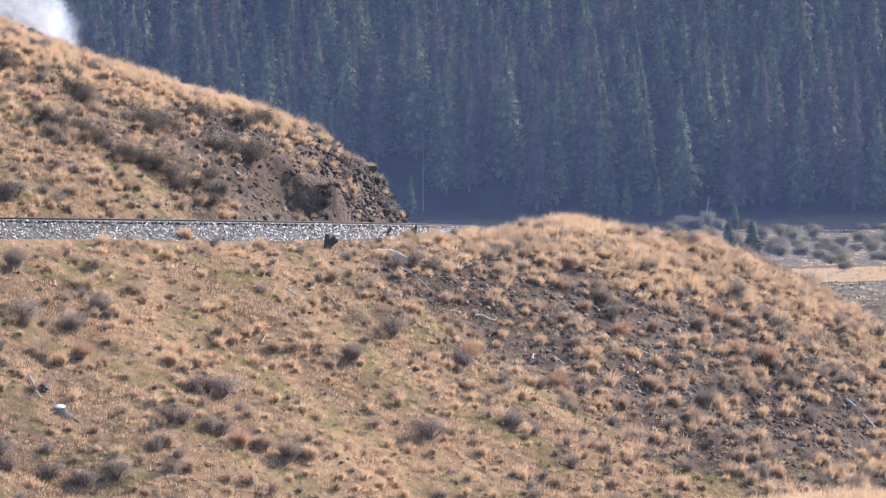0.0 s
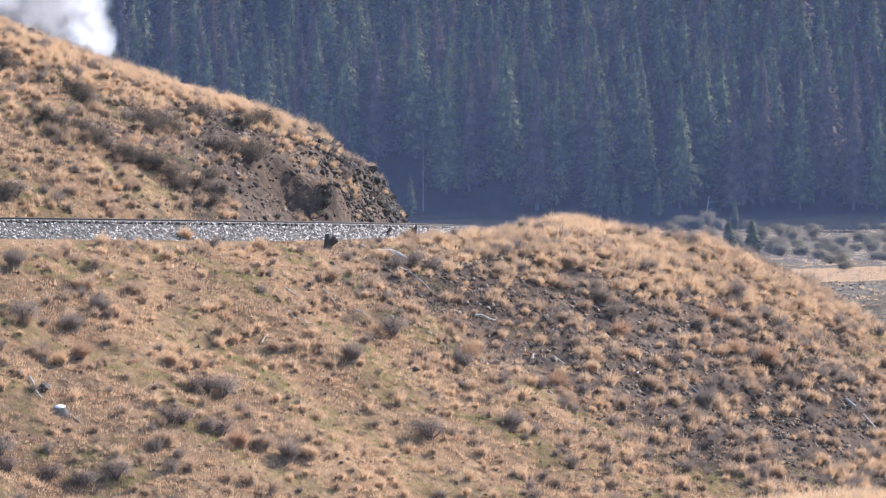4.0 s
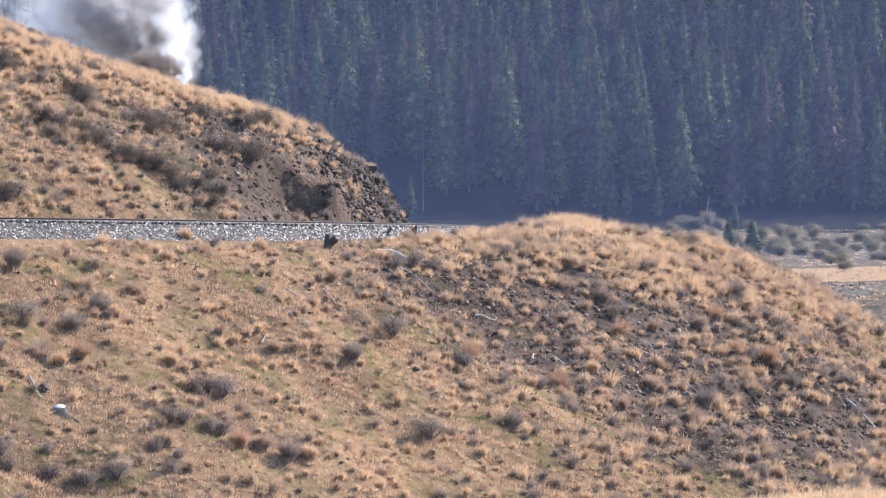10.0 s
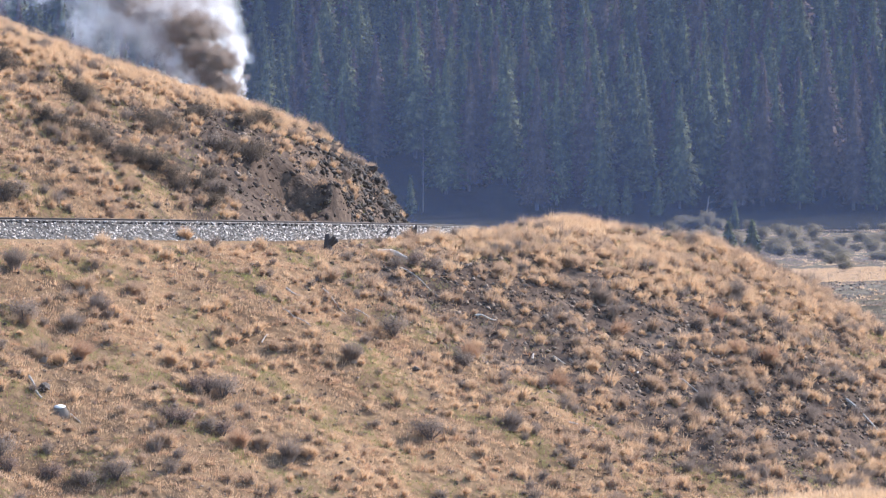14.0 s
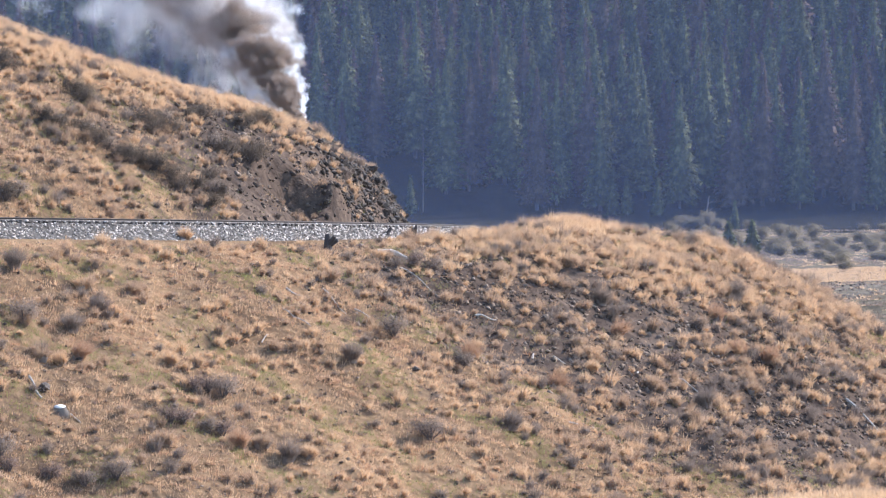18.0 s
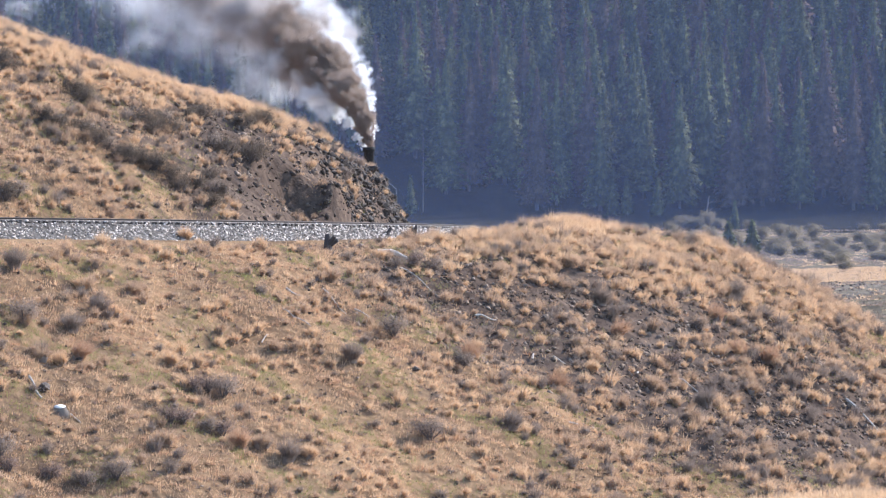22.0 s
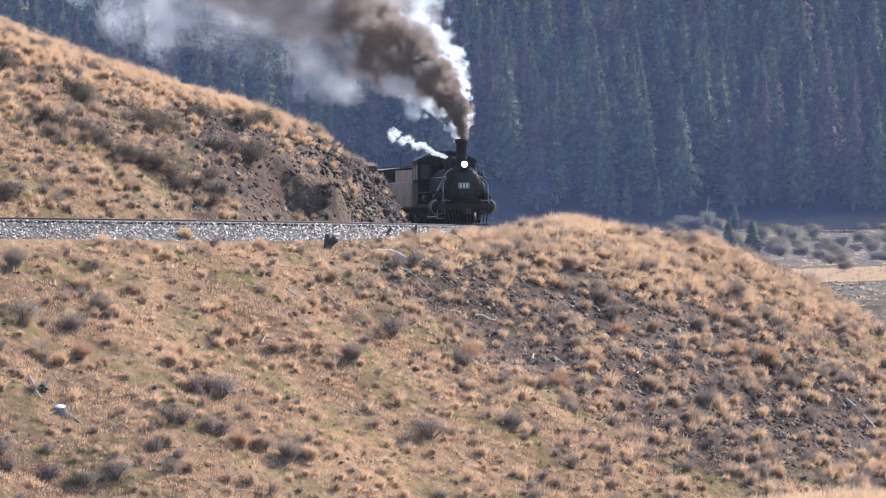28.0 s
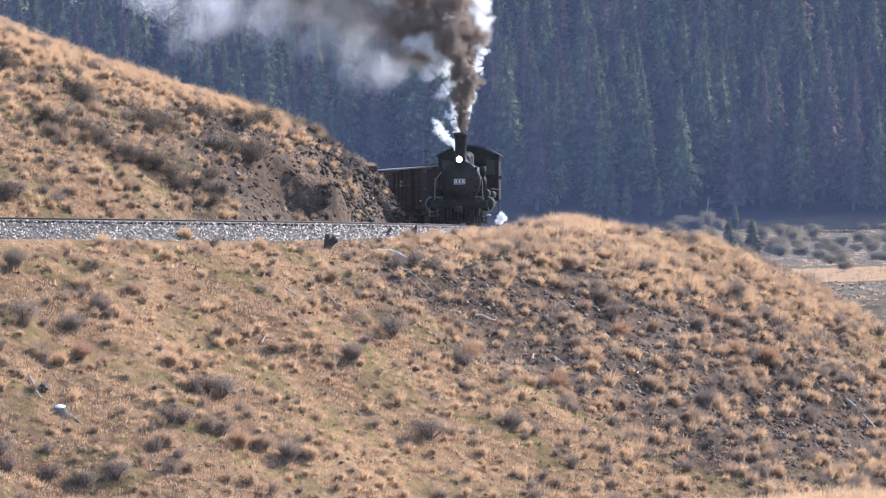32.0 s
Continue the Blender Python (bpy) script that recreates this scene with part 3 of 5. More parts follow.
tx, ty, tz, tr = (np.concatenate(q) for q in ((tx, cx_, ex_), (ty, cy_, ey_), (tz, cz_, ez_), (tr, cr_, er_)))
tagged(new("tussock_thatch", thatch(tx, ty, tz, tr, 52, "tussock_thatch")), "dark domes added at the foot of the tussocks to deepen their shade", "grass", kind="stuff")
for name, lo, hi, mat_, label in (("straw_bunchgrass", -9, 0.34, STRAW, "tufts of pale straw-coloured dry bunchgrass"),
                                  ("tawny_bunchgrass", 0.34, 0.70, TAWNY, "tufts of tawny russet dry bunchgrass"),
                                  ("grey_bunchgrass", 0.70, 9, GREY_GRASS, "tufts of grey-brown dead bunchgrass")):
    k = (which >= lo) & (which < hi)
    m_ = k.sum()
    tagged(new(name, blades(x[k], y[k], z[k], 48, 0.14 + 0.22 * g.uniform(0, 1, m_) ** 1.5, g.uniform(0.08, 0.24, m_), 0.7, 0.010, 31, mat_, name)),
           label, "grass", kind="stuff")
x, y, z, s, d, st = cover_points(300000, 22)
keep = g.uniform(0, 1, len(x)) < (1.0 - 0.95 * st) * np.clip(0.85 + 0.5 * rough(x, y, 5.0, 21.0), 0.25, 1)
x, y, z, s, d, st = (a[keep] for a in (x, y, z, s, d, st))
green = rough(x, y, 8.0, 17.0) + 0.4 * rough(x, y, 2.5, 1.5) > 0.2
russet = ~green & (g.uniform(0, 1, len(x)) < 0.45)
for name, k, mat_, label in (("short_dry_grass", ~green & ~russet, STRAW, "short dry grass between the tufts"),
                             ("short_russet_grass", russet, TAWNY, "short russet grass between the tufts"),
                             ("short_green_grass", green, GREEN_GRASS, "short late green grass between the tufts")):
    m_ = k.sum()
    tagged(new(name, blades(x[k], y[k], z[k], 6, g.uniform(0.10, 0.30, m_), g.uniform(0.05, 0.3, m_), 0.7, 0.011, 33, mat_, name)), label, "grass", kind="stuff")
x, y, z, s, d, st = cover_points(150000, 23)
keep = g.uniform(0, 1, len(x)) < 0.10 + 0.75 * st ** 1.3
x, y, z = x[keep], y[keep], z[keep]
tagged(new("scree", stones(len(x), np.stack([x, y, z + 0.01], -1), 0.03 + (0.10 + 0.08 * st[keep]) * g.uniform(0, 1, len(x)) ** 3.5, "scree", STONE)),
       "loose brown-grey scree on the steep banks", "scree", kind="stuff")
# the near bank across the gully, below the camera
gx_, gy_ = g.uniform(4, 19, 1500), g.uniform(184, 206, 1500)
tagged(new("near_straw_grass", blades(gx_, gy_, ground_height(gx_, gy_), 60, g.uniform(0.3, 0.6, 1500), g.uniform(0.1, 0.3, 1500), 0.5, 0.012, 41, STRAW, "near_straw_grass")),
       "pale straw grass on the near bank of the gully", "grass", kind="stuff")
# sage and rough grass on the valley floor
vy = g.uniform(455, 1125, 9000)
vx = vy * g.uniform(0.02, 0.068, 9000)
for name, k, mat_, label in (("valley_sage", slice(0, 7000), SAGE, "low grey sage scattered over the valley floor"), ("valley_grass", slice(7000, 9000), STRAW, "pale rough grass on the valley floor")):
    tagged(new(name, blades(vx[k], vy[k], ground_height(vx[k], vy[k]), 22, g.uniform(0.12, 0.34, len(vx[k])), g.uniform(0.3, 0.9, len(vx[k])), 0.7, 0.06, 43, mat_, name)), label, "grass", kind="stuff")
# a strip of bleached grass and stones across the valley floor
sx_, sy_ = g.uniform(28, 50, 2600), g.uniform(668, 735, 2600)
tagged(new("valley_straw", blades(sx_, sy_, ground_height(sx_, sy_), 26, g.uniform(0.15, 0.4, 2600), g.uniform(0.3, 0.9, 2600), 0.7, 0.05, 44, STRAW, "valley_straw")),
       "strip of bleached straw grass on the valley floor", "grass", kind="stuff")
sx_, sy_ = g.uniform(26, 46, 900), g.uniform(610, 668, 900)
tagged(new("valley_stones", stones(900, np.stack([sx_, sy_, ground_height(sx_, sy_) + 0.03], -1), g.uniform(0.06, 0.22, 900), "valley_stones", STONE)),
       "pale stones strewn below the straw strip in the valley", "stones", kind="stuff")
# bright straw along the rim of the bank
rx = g.uniform(-1.0, 17.0, 420)
ry = 314.0 + 1.2 * (rx - 3) + 9.0 - 15.0 * g.uniform(0, 1, 420) ** 1.6
rs, rd = line_of(rx, ry)
rx, ry = rx[rd > 4.2], ry[rd > 4.2]
tagged(new("rim_straw_grass", blades(rx, ry, ground_height(rx, ry), 110, g.uniform(0.28, 0.6, len(rx)), g.uniform(0.1, 0.26, len(rx)), 0.5, 0.0125, 48, STRAW, "rim_straw_grass")),
       "bright straw tufts along the rim of the bank", "grass", kind="stuff")
# tall straw on the hummock above the rim
hx, hy = g.normal(5.8, 0.9, 160), g.normal(330.5, 1.8, 160)
tagged(new("tall_straw_grass", blades(hx, hy, ground_height(hx, hy), 90, g.uniform(0.35, 0.85, 160), g.uniform(0.1, 0.25, 160), 0.45, 0.0125, 47, STRAW, "tall_straw_grass")),
       "tall pale straw grass on the hummock beside the track", "grass", kind="stuff")


# ---- conifers ----
def conifer_mesh(h, width, tiers, fronds, seed, bare=0.12, ragged=0.15, sprigs=6):
    """A spire of whorled branches, each hung with small drooping sprays."""
    g = np.random.default_rng(seed)
    n = tiers * fronds
    k = np.clip((np.repeat(np.arange(tiers), fronds) + g.uniform(-0.35, 0.35, n)) / tiers, 0, 0.995)
    keep = g.uniform(0, 1, n) < 1 - 0.55 * k
    k = k[keep]
    n = len(k)
    z0 = h * (bare + (1 - bare) * k)
    reach = (width * (1 - k) ** 1.05 * (0.72 + 0.28 * np.minimum(1, k * 6)) + 0.10) * g.uniform(1 - 2.0 * ragged, 1 + ragged, n)
    a = g.uniform(0, 6.283, n)
    drop = reach * g.uniform(0.2, 0.55, n) - 0.25
    i = np.repeat(np.arange(n), sprigs)
    m = len(i)
    u = g.uniform(0.12, 1.0, m) ** 0.7
    x, y, z = u * reach[i] * np.cos(a[i]), u * reach[i] * np.sin(a[i]), z0[i] - u * drop[i]
    size = (14 / (sprigs + 9)) ** 1.3 * (0.16 + 0.16 * reach[i] * (1.15 - 0.5 * u)) * g.uniform(0.7, 1.35, m)
    p = np.stack([x, y, z], -1) + g.normal(0, 0.08, (m, 3))
    out = np.stack([np.cos(a[i]), np.sin(a[i]), np.full(m, -0.5)], -1) + g.normal(0, 0.65, (m, 3))
    out = out / np.linalg.norm(out, axis=1)[:, None] * size[:, None] * 1.5
    side = g.normal(0, 1, (m, 3))
    side = side / np.linalg.norm(side, axis=1)[:, None] * size[:, None] * 0.55
    tris = np.stack([p - out * 0.4 - side, p - out * 0.4 + side, p + out * 0.8], 1)
    # the heart of the crown: overlapping closed skirts, added to stop light leaking through
    skirts, seg = 15, 8
    ring = np.arange(seg + 1) * 6.283 / seg
    heart = []
    for j in range(skirts):
        k0, k1 = j / skirts, min((j + 1.7) / skirts, 0.99)
        turn = g.uniform(0, 6.283)
        r0 = (width * (1 - k0) ** 1.05 * (0.72 + 0.28 * min(1, k0 * 6)) * 0.60) * g.uniform(0.8, 1.15, seg + 1)
        r0[-1] = r0[0]
        r1 = width * (1 - k1) ** 1.05 * 0.36
        low = np.stack([r0 * np.cos(ring + turn), r0 * np.sin(ring + turn), h * (bare + (1 - bare) * k0) - 0.25 * r0], -1)
        top = np.stack([r1 * np.cos(ring + turn), r1 * np.sin(ring + turn), np.full(seg + 1, h * (bare + (1 - bare) * k1))], -1)
        heart.append(np.stack([low[:-1], low[1:], top[1:]], 1))
        heart.append(np.stack([low[:-1], top[1:], top[:-1]], 1))
    tris = np.concatenate([tris] + heart)
    p = tris.mean(axis=1)
    away = np.hypot(p[:, 0], p[:, 1]) + 0.01
    return tris, np.stack([p[:, 0] / away, p[:, 1] / away, np.full(len(p), 0.25)], -1)


def trunk_mesh(h, r, name="trunk"):
    bm = rod(B(), r, 0.03, h, Matrix.Translation((0, 0, h / 2 - 0.3)), 7)
    me = bpy.data.meshes.new(name)
    bm.to_mesh(me)
    bm.free()
    me.materials.append(BARK)
    return me


def conifer(h, width, seed, dead=False, label="", tiers=46, fronds=15):
    t = tagged(new("spruce_tree"), label, "tree", "conifers at the wood's edge")
    part("trunk", trunk_mesh(h * 0.97, 0.014 * h), None, t)
    part("crown", leafy("crown", *conifer_mesh(h, width, tiers, fronds, seed, 0.08, 0.2 if dead else 0.15, 8), NEEDLES_DEAD if dead else NEEDLES, 0.15), None, t)
    return t


GREEN_TREE = "tall dark green spruce standing at the foot of the wooded slope"
DEAD_TREE = "beetle-killed grey-brown spruce standing among the green ones"
models = []
for i, (h, w) in enumerate(((17, 3.3), (14, 2.9), (19, 3.5), (12, 2.5), (16, 2.4), (13, 2.9))):
    models.append(conifer(h, w, 40 + i, False, GREEN_TREE))
for i, (h, w) in enumerate(((16, 2.7), (13, 2.4), (18, 2.8))):
    models.append(conifer(h, w, 60 + i, True, DEAD_TREE))
used = [False] * len(models)
g = np.random.default_rng(77)
# spires that stand out at the foot of the slope: place, height, whether dead
SPIRES = [(32.5, 1170, 20, 0), (38.1, 1166, 21, 0), (25.3, 1166, 17, 0), (15.1, 1166, 23, 1), (10.0, 1175, 24, 0), (7.7, 1176, 22, 1), (46.9, 1164, 20, 1), (61.6, 1171, 27, 1), (18.3, 1168, 21, 0), (-4.5, 1185, 25, 0),
          (57.4, 1166, 21, 0), (51.5, 1167, 24, 1), (42.2, 1172, 24, 0)]
SPIRES += [(30.8, 1176, 22, 0), (-16.1, 1184, 23, 0), (-11.0, 1183, 21, 1), (-28.9, 1180, 22, 0), (-33.5, 1180, 20, 0), (-20.6, 1182, 23, 0), (45.1, 1176, 22, 0), (66.1, 1166, 22, 1), (23.4, 1171, 22, 1),
           (0.5, 1172, 22, 0), (4.2, 1173, 21, 1), (-18.2, 1174, 14, 0), (-16.4, 1176, 13, 1)]
for i, (px, py, h, dead_) in enumerate(SPIRES):
    tree = conifer(h, h * (0.155 + 0.05 * ((i * 7) % 5) / 4), 700 + i, bool(dead_), DEAD_TREE if dead_ else GREEN_TREE, 52, 16)
    tree.matrix_basis = pose(px, py, on_ground(px, py), 0, 0, 40 * i)
YOUNGSTERS = [(27.2, 1160, 7.8, 1.5), (29.4, 1159, 7.2, 1.3), (34.3, 1157, 6.4, 1.4), (45.8, 1137, 4.4, 0.75)]
spots = []
cell = {}
for _ in range(26000):
    px, py = g.uniform(-90, 92), g.uniform(1150, 1275)
    # an uneven wood's edge, lower to the right
    if py < 1163 + 6 * math.sin(px * 0.07 + 1) + 4 * math.sin(px * 0.19):
        continue
    if any(abs(px - q[0]) < 3.4 and q[1] - 60 < py < q[1] + 4 for q in SPIRES) or any(abs(px - q[0]) < 2.6 and py < 1178 for q in YOUNGSTERS):
        continue
    key = (int(px // 6), int(py // 6))
    if any((px - q[0]) ** 2 + (py - q[1]) ** 2 < 17.0 for a in (-1, 0, 1) for b in (-1, 0, 1) for q in cell.get((key[0] + a, key[1] + b), ())):
        continue
    cell.setdefault(key, []).append((px, py))
    spots.append((px, py))
spots.sort(key=lambda q: q[1])


def plant(models, used, i, m):
    if not used[i]:
        used[i] = True
        models[i].matrix_basis = m
        return models[i]
    return copy_thing(models[i], m)


for px, py in spots[:320]:
    i = int(g.integers(0, 6)) if g.uniform() < 0.66 else 6 + int(g.integers(0, 3))
    plant(models, used, i, pose(px, py, on_ground(px, py), g.uniform(-1.5, 1.5), g.uniform(-1.5, 1.5), g.uniform(0, 360)))
for tree, u in zip(models, used):
    if not u:
        px, py = 0.0, 1250.0
        tree.matrix_basis = pose(px, py, on_ground(px, py))
# the wood behind them, up the slope
for name, mat_, share, label in (("spruce_wood", NEEDLES, 0, "dense dark spruce wood covering the mountainside"), ("dead_spruce_wood", NEEDLES_DEAD, 1, "grey beetle-killed spruces among the mountainside wood")):
    kinds = [conifer_mesh(hh, ww, 28, 12, 90 + j + 10 * share, 0.12, 0.16, 4) for j, (hh, ww) in enumerate(((16, 3.1), (13, 2.8), (18, 3.3), (15, 2.6)))]
    vs, ns = [], []
    gg = np.random.default_rng(78)
    for px, py in spots[320:]:
        if (gg.uniform() < 0.34) != bool(share):
            continue
        v, o = kinds[int(gg.integers(0, 4))]
        a, sc = gg.uniform(0, 6.283), gg.uniform(0.55, 1.25)
        c, s = math.cos(a) * sc, math.sin(a) * sc
        vs.append(np.stack([v[..., 0] * c - v[..., 1] * s + px, v[..., 0] * s + v[..., 1] * c + py, v[..., 2] * sc + on_ground(px, py)], -1))
        ns.append(np.stack([o[:, 0] * c - o[:, 1] * s, o[:, 0] * s + o[:, 1] * c, o[:, 2] * sc], -1))
    tagged(new(name, leafy(name, np.concatenate(vs), np.concatenate(ns), mat_, 0.15)), label, "wood", kind="stuff")


# ---- the train ----
# Own space of each vehicle: x forward, y to its left, z up from rail top, origin at its middle.
WHEELS = []  # (object, radius, own place)


def wheel(parent, x, y, r, material, name="wheel", spokes=0):
    """A railway wheel with tread, flange and hub, turning about y."""
    bm = B()
    inner = -1 if y > 0 else 1
    turned(bm, [(0.08, -0.11), (0.08, -0.06), (r * 0.8, -0.045), (r * 0.86, -0.07), (r, -0.07), (r, 0.05), (r + 0.028, 0.06), (r + 0.028, 0.085), (r * 0.86, 0.085), (r * 0.8, 0.045), (0.08, 0.06), (0.08, 0.1)],
           pose(0, 0, 0, 90 if inner < 0 else -90, 0, 0), 28)
    ob = part(name, bm, material, parent, "", pose(x, y, r, 0, 0, 0))
    if spokes:
        cb = B()
        side = 1 if y > 0 else -1
        box(cb, r * 1.1, 0.12, r * 0.55, Matrix.Translation((-r * 0.25, side * 0.42, -r * 0.2)), 0.04)
        rod(cb, 0.1, 0.1, 0.5, Matrix.Translation((0, side * 0.25, 0)) @ ALONG_Y, 14)
        part("counterweight", cb, material, ob)
    WHEELS.append((ob, r, (x, y, r)))
    return ob


def locomotive():
    t = tagged(new("steam_locomotive"), "sooty black narrow-gauge steam locomotive with its headlight lit", "locomotive")
    # boiler barrel, smokebox and front
    zc = 2.05
    bm = B()
    turned(bm, [(0.78, 0), (0.80, 0.02), (0.80, 3.2), (0.88, 4.2), (0.88, 5.6), (0.83, 5.65)], pose(2.4, 0, zc, 0, -90, 0), 40)
    boiler = part("boiler", bm, IRON, t)
    for x in (1.6, 0.5, -0.6):
        rb = B()
        turned(rb, [(0.78, 0), (0.825, 0.01), (0.825, 0.07), (0.78, 0.08)], pose(x, 0, zc, 0, -90, 0), 40)
        part("boiler_band", rb, SMOKEBOX, boiler)
    bm = B()
    turned(bm, [(0.90, 0), (0.93, 0.02), (0.93, 1.5), (0.82, 1.51)], pose(2.35, 0, zc, 0, 90, 0), 44)
    box_front = part("smokebox", bm, SMOKEBOX, t, "graphite-grey smokebox")
    bm = B()
    turned(bm, [(0.86, 0), (0.86, 0.03), (0.62, 0.09), (0.58, 0.12), (0.24, 0.17), (0.001, 0.18)], pose(3.86, 0, zc, 0, 90, 0), 36)
    part("smokebox_door", bm, SMOKEBOX, box_front)
    for i in range(18):
        a = 6.28319 * i / 18
        part("dog_bolt", box(B(), 0.08, 0.06, 0.09, pose(3.90, 0.80 * math.cos(a), zc + 0.80 * math.sin(a), math.degrees(a), 0, 0), 0.01), IRON, box_front)
    plate = part("number_plate", box(B(), 0.03, 0.52, 0.25, pose(4.06, 0, zc - 0.03), 0.01), PAINT_WHITE, box_front, "pale framed plate on the smokebox door")
    part("plate_face", box(B(), 0.01, 0.46, 0.19, pose(4.082, 0, zc - 0.03)), IRON, plate)
    for y in (-0.15, 0.0, 0.15):
        part("numeral_bar", box(B(), 0.008, 0.09, 0.13, pose(4.092, y, zc - 0.03)), PAINT_WHITE, plate)
    # headlight on its bracket above the smokebox
    part("headlight_bracket", box(B(), 0.5, 0.4, 0.06, pose(3.95, 0, 2.86), 0.01), IRON, t)
    hb = B()
    turned(hb, [(0.12, -0.35), (0.24, -0.22), (0.26, 0.05), (0.28, 0.07), (0.28, 0.12), (0.235, 0.12)], pose(4.15, 0, 3.05, 0, 90, 0), 24)
    lamp = part("headlight", hb, IRON, t)
    hb = B()
    turned(hb, [(0.135, 0.0), (0.125, 0.015), (0.07, 0.03), (0.01, 0.035)], pose(4.272, 0, 3.05, 0, 90, 0), 24)
    part("lens", hb, LAMP_GLOW, lamp, "glowing headlight lens")
    # chimney
    bm = B()
    turned(bm, [(0.48, 0.0), (0.36, 0.12), (0.275, 0.28), (0.265, 0.6), (0.27, 1.20), (0.33, 1.25), (0.335, 1.41), (0.30, 1.45), (0.25, 1.45), (0.24, 1.0)], pose(3.15, 0, 2.85), 28)
    part("chimney", bm, IRON, t)
    # domes, bell, whistle
    for x, r, h, nm in ((1.55, 0.40, 0.72, "sand_dome"), (-0.35, 0.42, 0.80, "steam_dome")):
        bm = B()
        turned(bm, [(r + 0.14, 0), (r + 0.03, 0.08), (r, 0.18), (r, h * 0.62), (r * 0.9, h * 0.82), (r * 0.6, h * 0.96), (0.01, h)], pose(x, 0, 2.70), 28)
        part(nm, bm, IRON, t)
    bm = B()
    turned(bm, [(0.20, 0), (0.17, 0.06), (0.14, 0.2), (0.08, 0.28), (0.02, 0.32)], pose(0.65, 0, 2.98), 20)
    bell_ = part("bell", bm, BRASS, t, "tarnished brass bell")
    bm = B()
    for y in (-0.24, 0.24):
        bar(bm, (0.65, y, 2.7), (0.65, y, 3.25), 0.025)
    bar(bm, (0.65, -0.24, 3.25), (0.65, 0.24, 3.25), 0.025)
    part("bell_yoke", bm, IRON, bell_)
    bm = B()
    turned(bm, [(0.03, 0), (0.03, 0.3), (0.06, 0.32), (0.06, 0.55), (0.02, 0.58)], pose(-0.9, 0.2, 2.8), 14)
    part("whistle", bm, BRASS, t)
    bm = B()
    turned(bm, [(0.10, -0.18), (0.14, -0.1), (0.14, 0.2), (0.08, 0.28)], pose(-1.4, -0.15, 2.95, 0, 90, 0), 16)
    part("dynamo", bm, IRON, t)
    # cab
    cab = part("cab", box(B(), 0.04, 2.86, 1.15, pose(-3.02, 0, 1.75)), IRON, t)
    for y in (-1.41, 1.41):
        part("side_panel", box(B(), 2.2, 0.04, 0.95, pose(-4.1, y, 1.75)), IRON, cab)
        for x, w in ((-3.1, 0.18), (-5.1, 0.18), (-4.1, 0.1)):
            part("window_post", box(B(), w, 0.04, 1.2, pose(x, y, 2.8)), IRON, cab)
        part("cantrail", box(B(), 2.2, 0.04, 0.2, pose(-4.1, y, 3.24)), IRON, cab)
        part("front_post", box(B(), 0.04, 0.18, 1.25, pose(-3.02, y * 0.95, 2.8)), IRON, cab)
        part("front_post", box(B(), 0.04, 0.12, 1.25, pose(-3.02, y * 0.55, 2.8)), IRON, cab)
    bm = B()
    edge = [(1.44 * a / 6, 3.27 + 0.50 * (1 - (a / 6) ** 2)) for a in range(-6, 7)] + [(1.44, 3.12), (-1.44, 3.12)]
    rims = [[bm.verts.new((x, y, z)) for y, z in edge] for x in (-3.0, -3.04)]
    bm.faces.new(rims[0]), bm.faces.new(rims[1][::-1])
    for i in range(len(edge)):
        j = (i + 1) % len(edge)
        bm.faces.new((rims[0][i], rims[1][i], rims[1][j], rims[0][j]))
    part("front_header", bm, IRON, cab, "arched cab front above the windows")
    for y in (-1.06, 1.06):
        part("front_window", box(B(), 0.015, 0.5, 0.75, pose(-3.03, y, 2.8)), GLASS, cab)
    for y in (-1.41, 1.41):
        for x in (-3.6, -4.6):
            part("side_window", box(B(), 0.8, 0.015, 0.7, pose(x, y, 2.75)), GLASS, cab)
    bm = B()
    n = 12
    ring = []
    for x in (-2.85, -5.45):
        low, high = [], []
        for i in range(n + 1):
            a = -1 + 2 * i / n
            zz = 3.28 + 0.50 * (1 - a * a)
            low.append(bm.verts.new((x, 1.52 * a, zz)))
            high.append(bm.verts.new((x, 1.54 * a, zz + 0.05)))
        ring.append(low + high[::-1])
    k = len(ring[0])
    for i in range(k):
        bm.faces.new((ring[0][i], ring[0][(i + 1) % k], ring[1][(i + 1) % k], ring[1][i]))
    bm.faces.new(ring[0]), bm.faces.new(ring[1][::-1])
    part("cab_roof", bm, SMOKEBOX, t, "dusty rounded cab roof")
    part("cab_back", box(B(), 0.04, 2.7, 2.0, pose(-5.2, 0, 2.35)), IRON, cab)
    # running boards, handrails, air tanks, pump
    for y in (-1, 1):
        part("running_board", box(B(), 5.8, 0.62, 0.05, pose(0.1, y * 1.12, 1.72), 0.01), IRON, t)
        bm = B()
        bar(bm, (3.7, y * 0.86, 2.45), (-2.9, y * 0.80, 2.45), 0.022)
        for x in (3.5, 2.2, 0.9, -0.4, -1.7):
            bar(bm, (x, y * 0.68, 2.40), (x, y * 0.86, 2.45), 0.018)
        part("handrail", bm, BRIGHT_IRON, t)
        bm = B()
        turned(bm, [(0.10, -1.1), (0.19, -1.03), (0.19, 1.03), (0.10, 1.1)], pose(-0.8, y * 1.2, 1.48, 0, 90, 0), 20)
        part("air_tank", bm, IRON, t)
    bm = B()
    turned(bm, [(0.14, 0), (0.17, 0.03), (0.17, 0.42), (0.09, 0.46), (0.09, 0.56), (0.16, 0.60), (0.16, 0.95), (0.1, 1.0)], pose(2.7, 1.0, 1.75), 18)
    part("air_pump", bm, IRON, t)
    for y in (0.93, 0.80):
        bm = B()
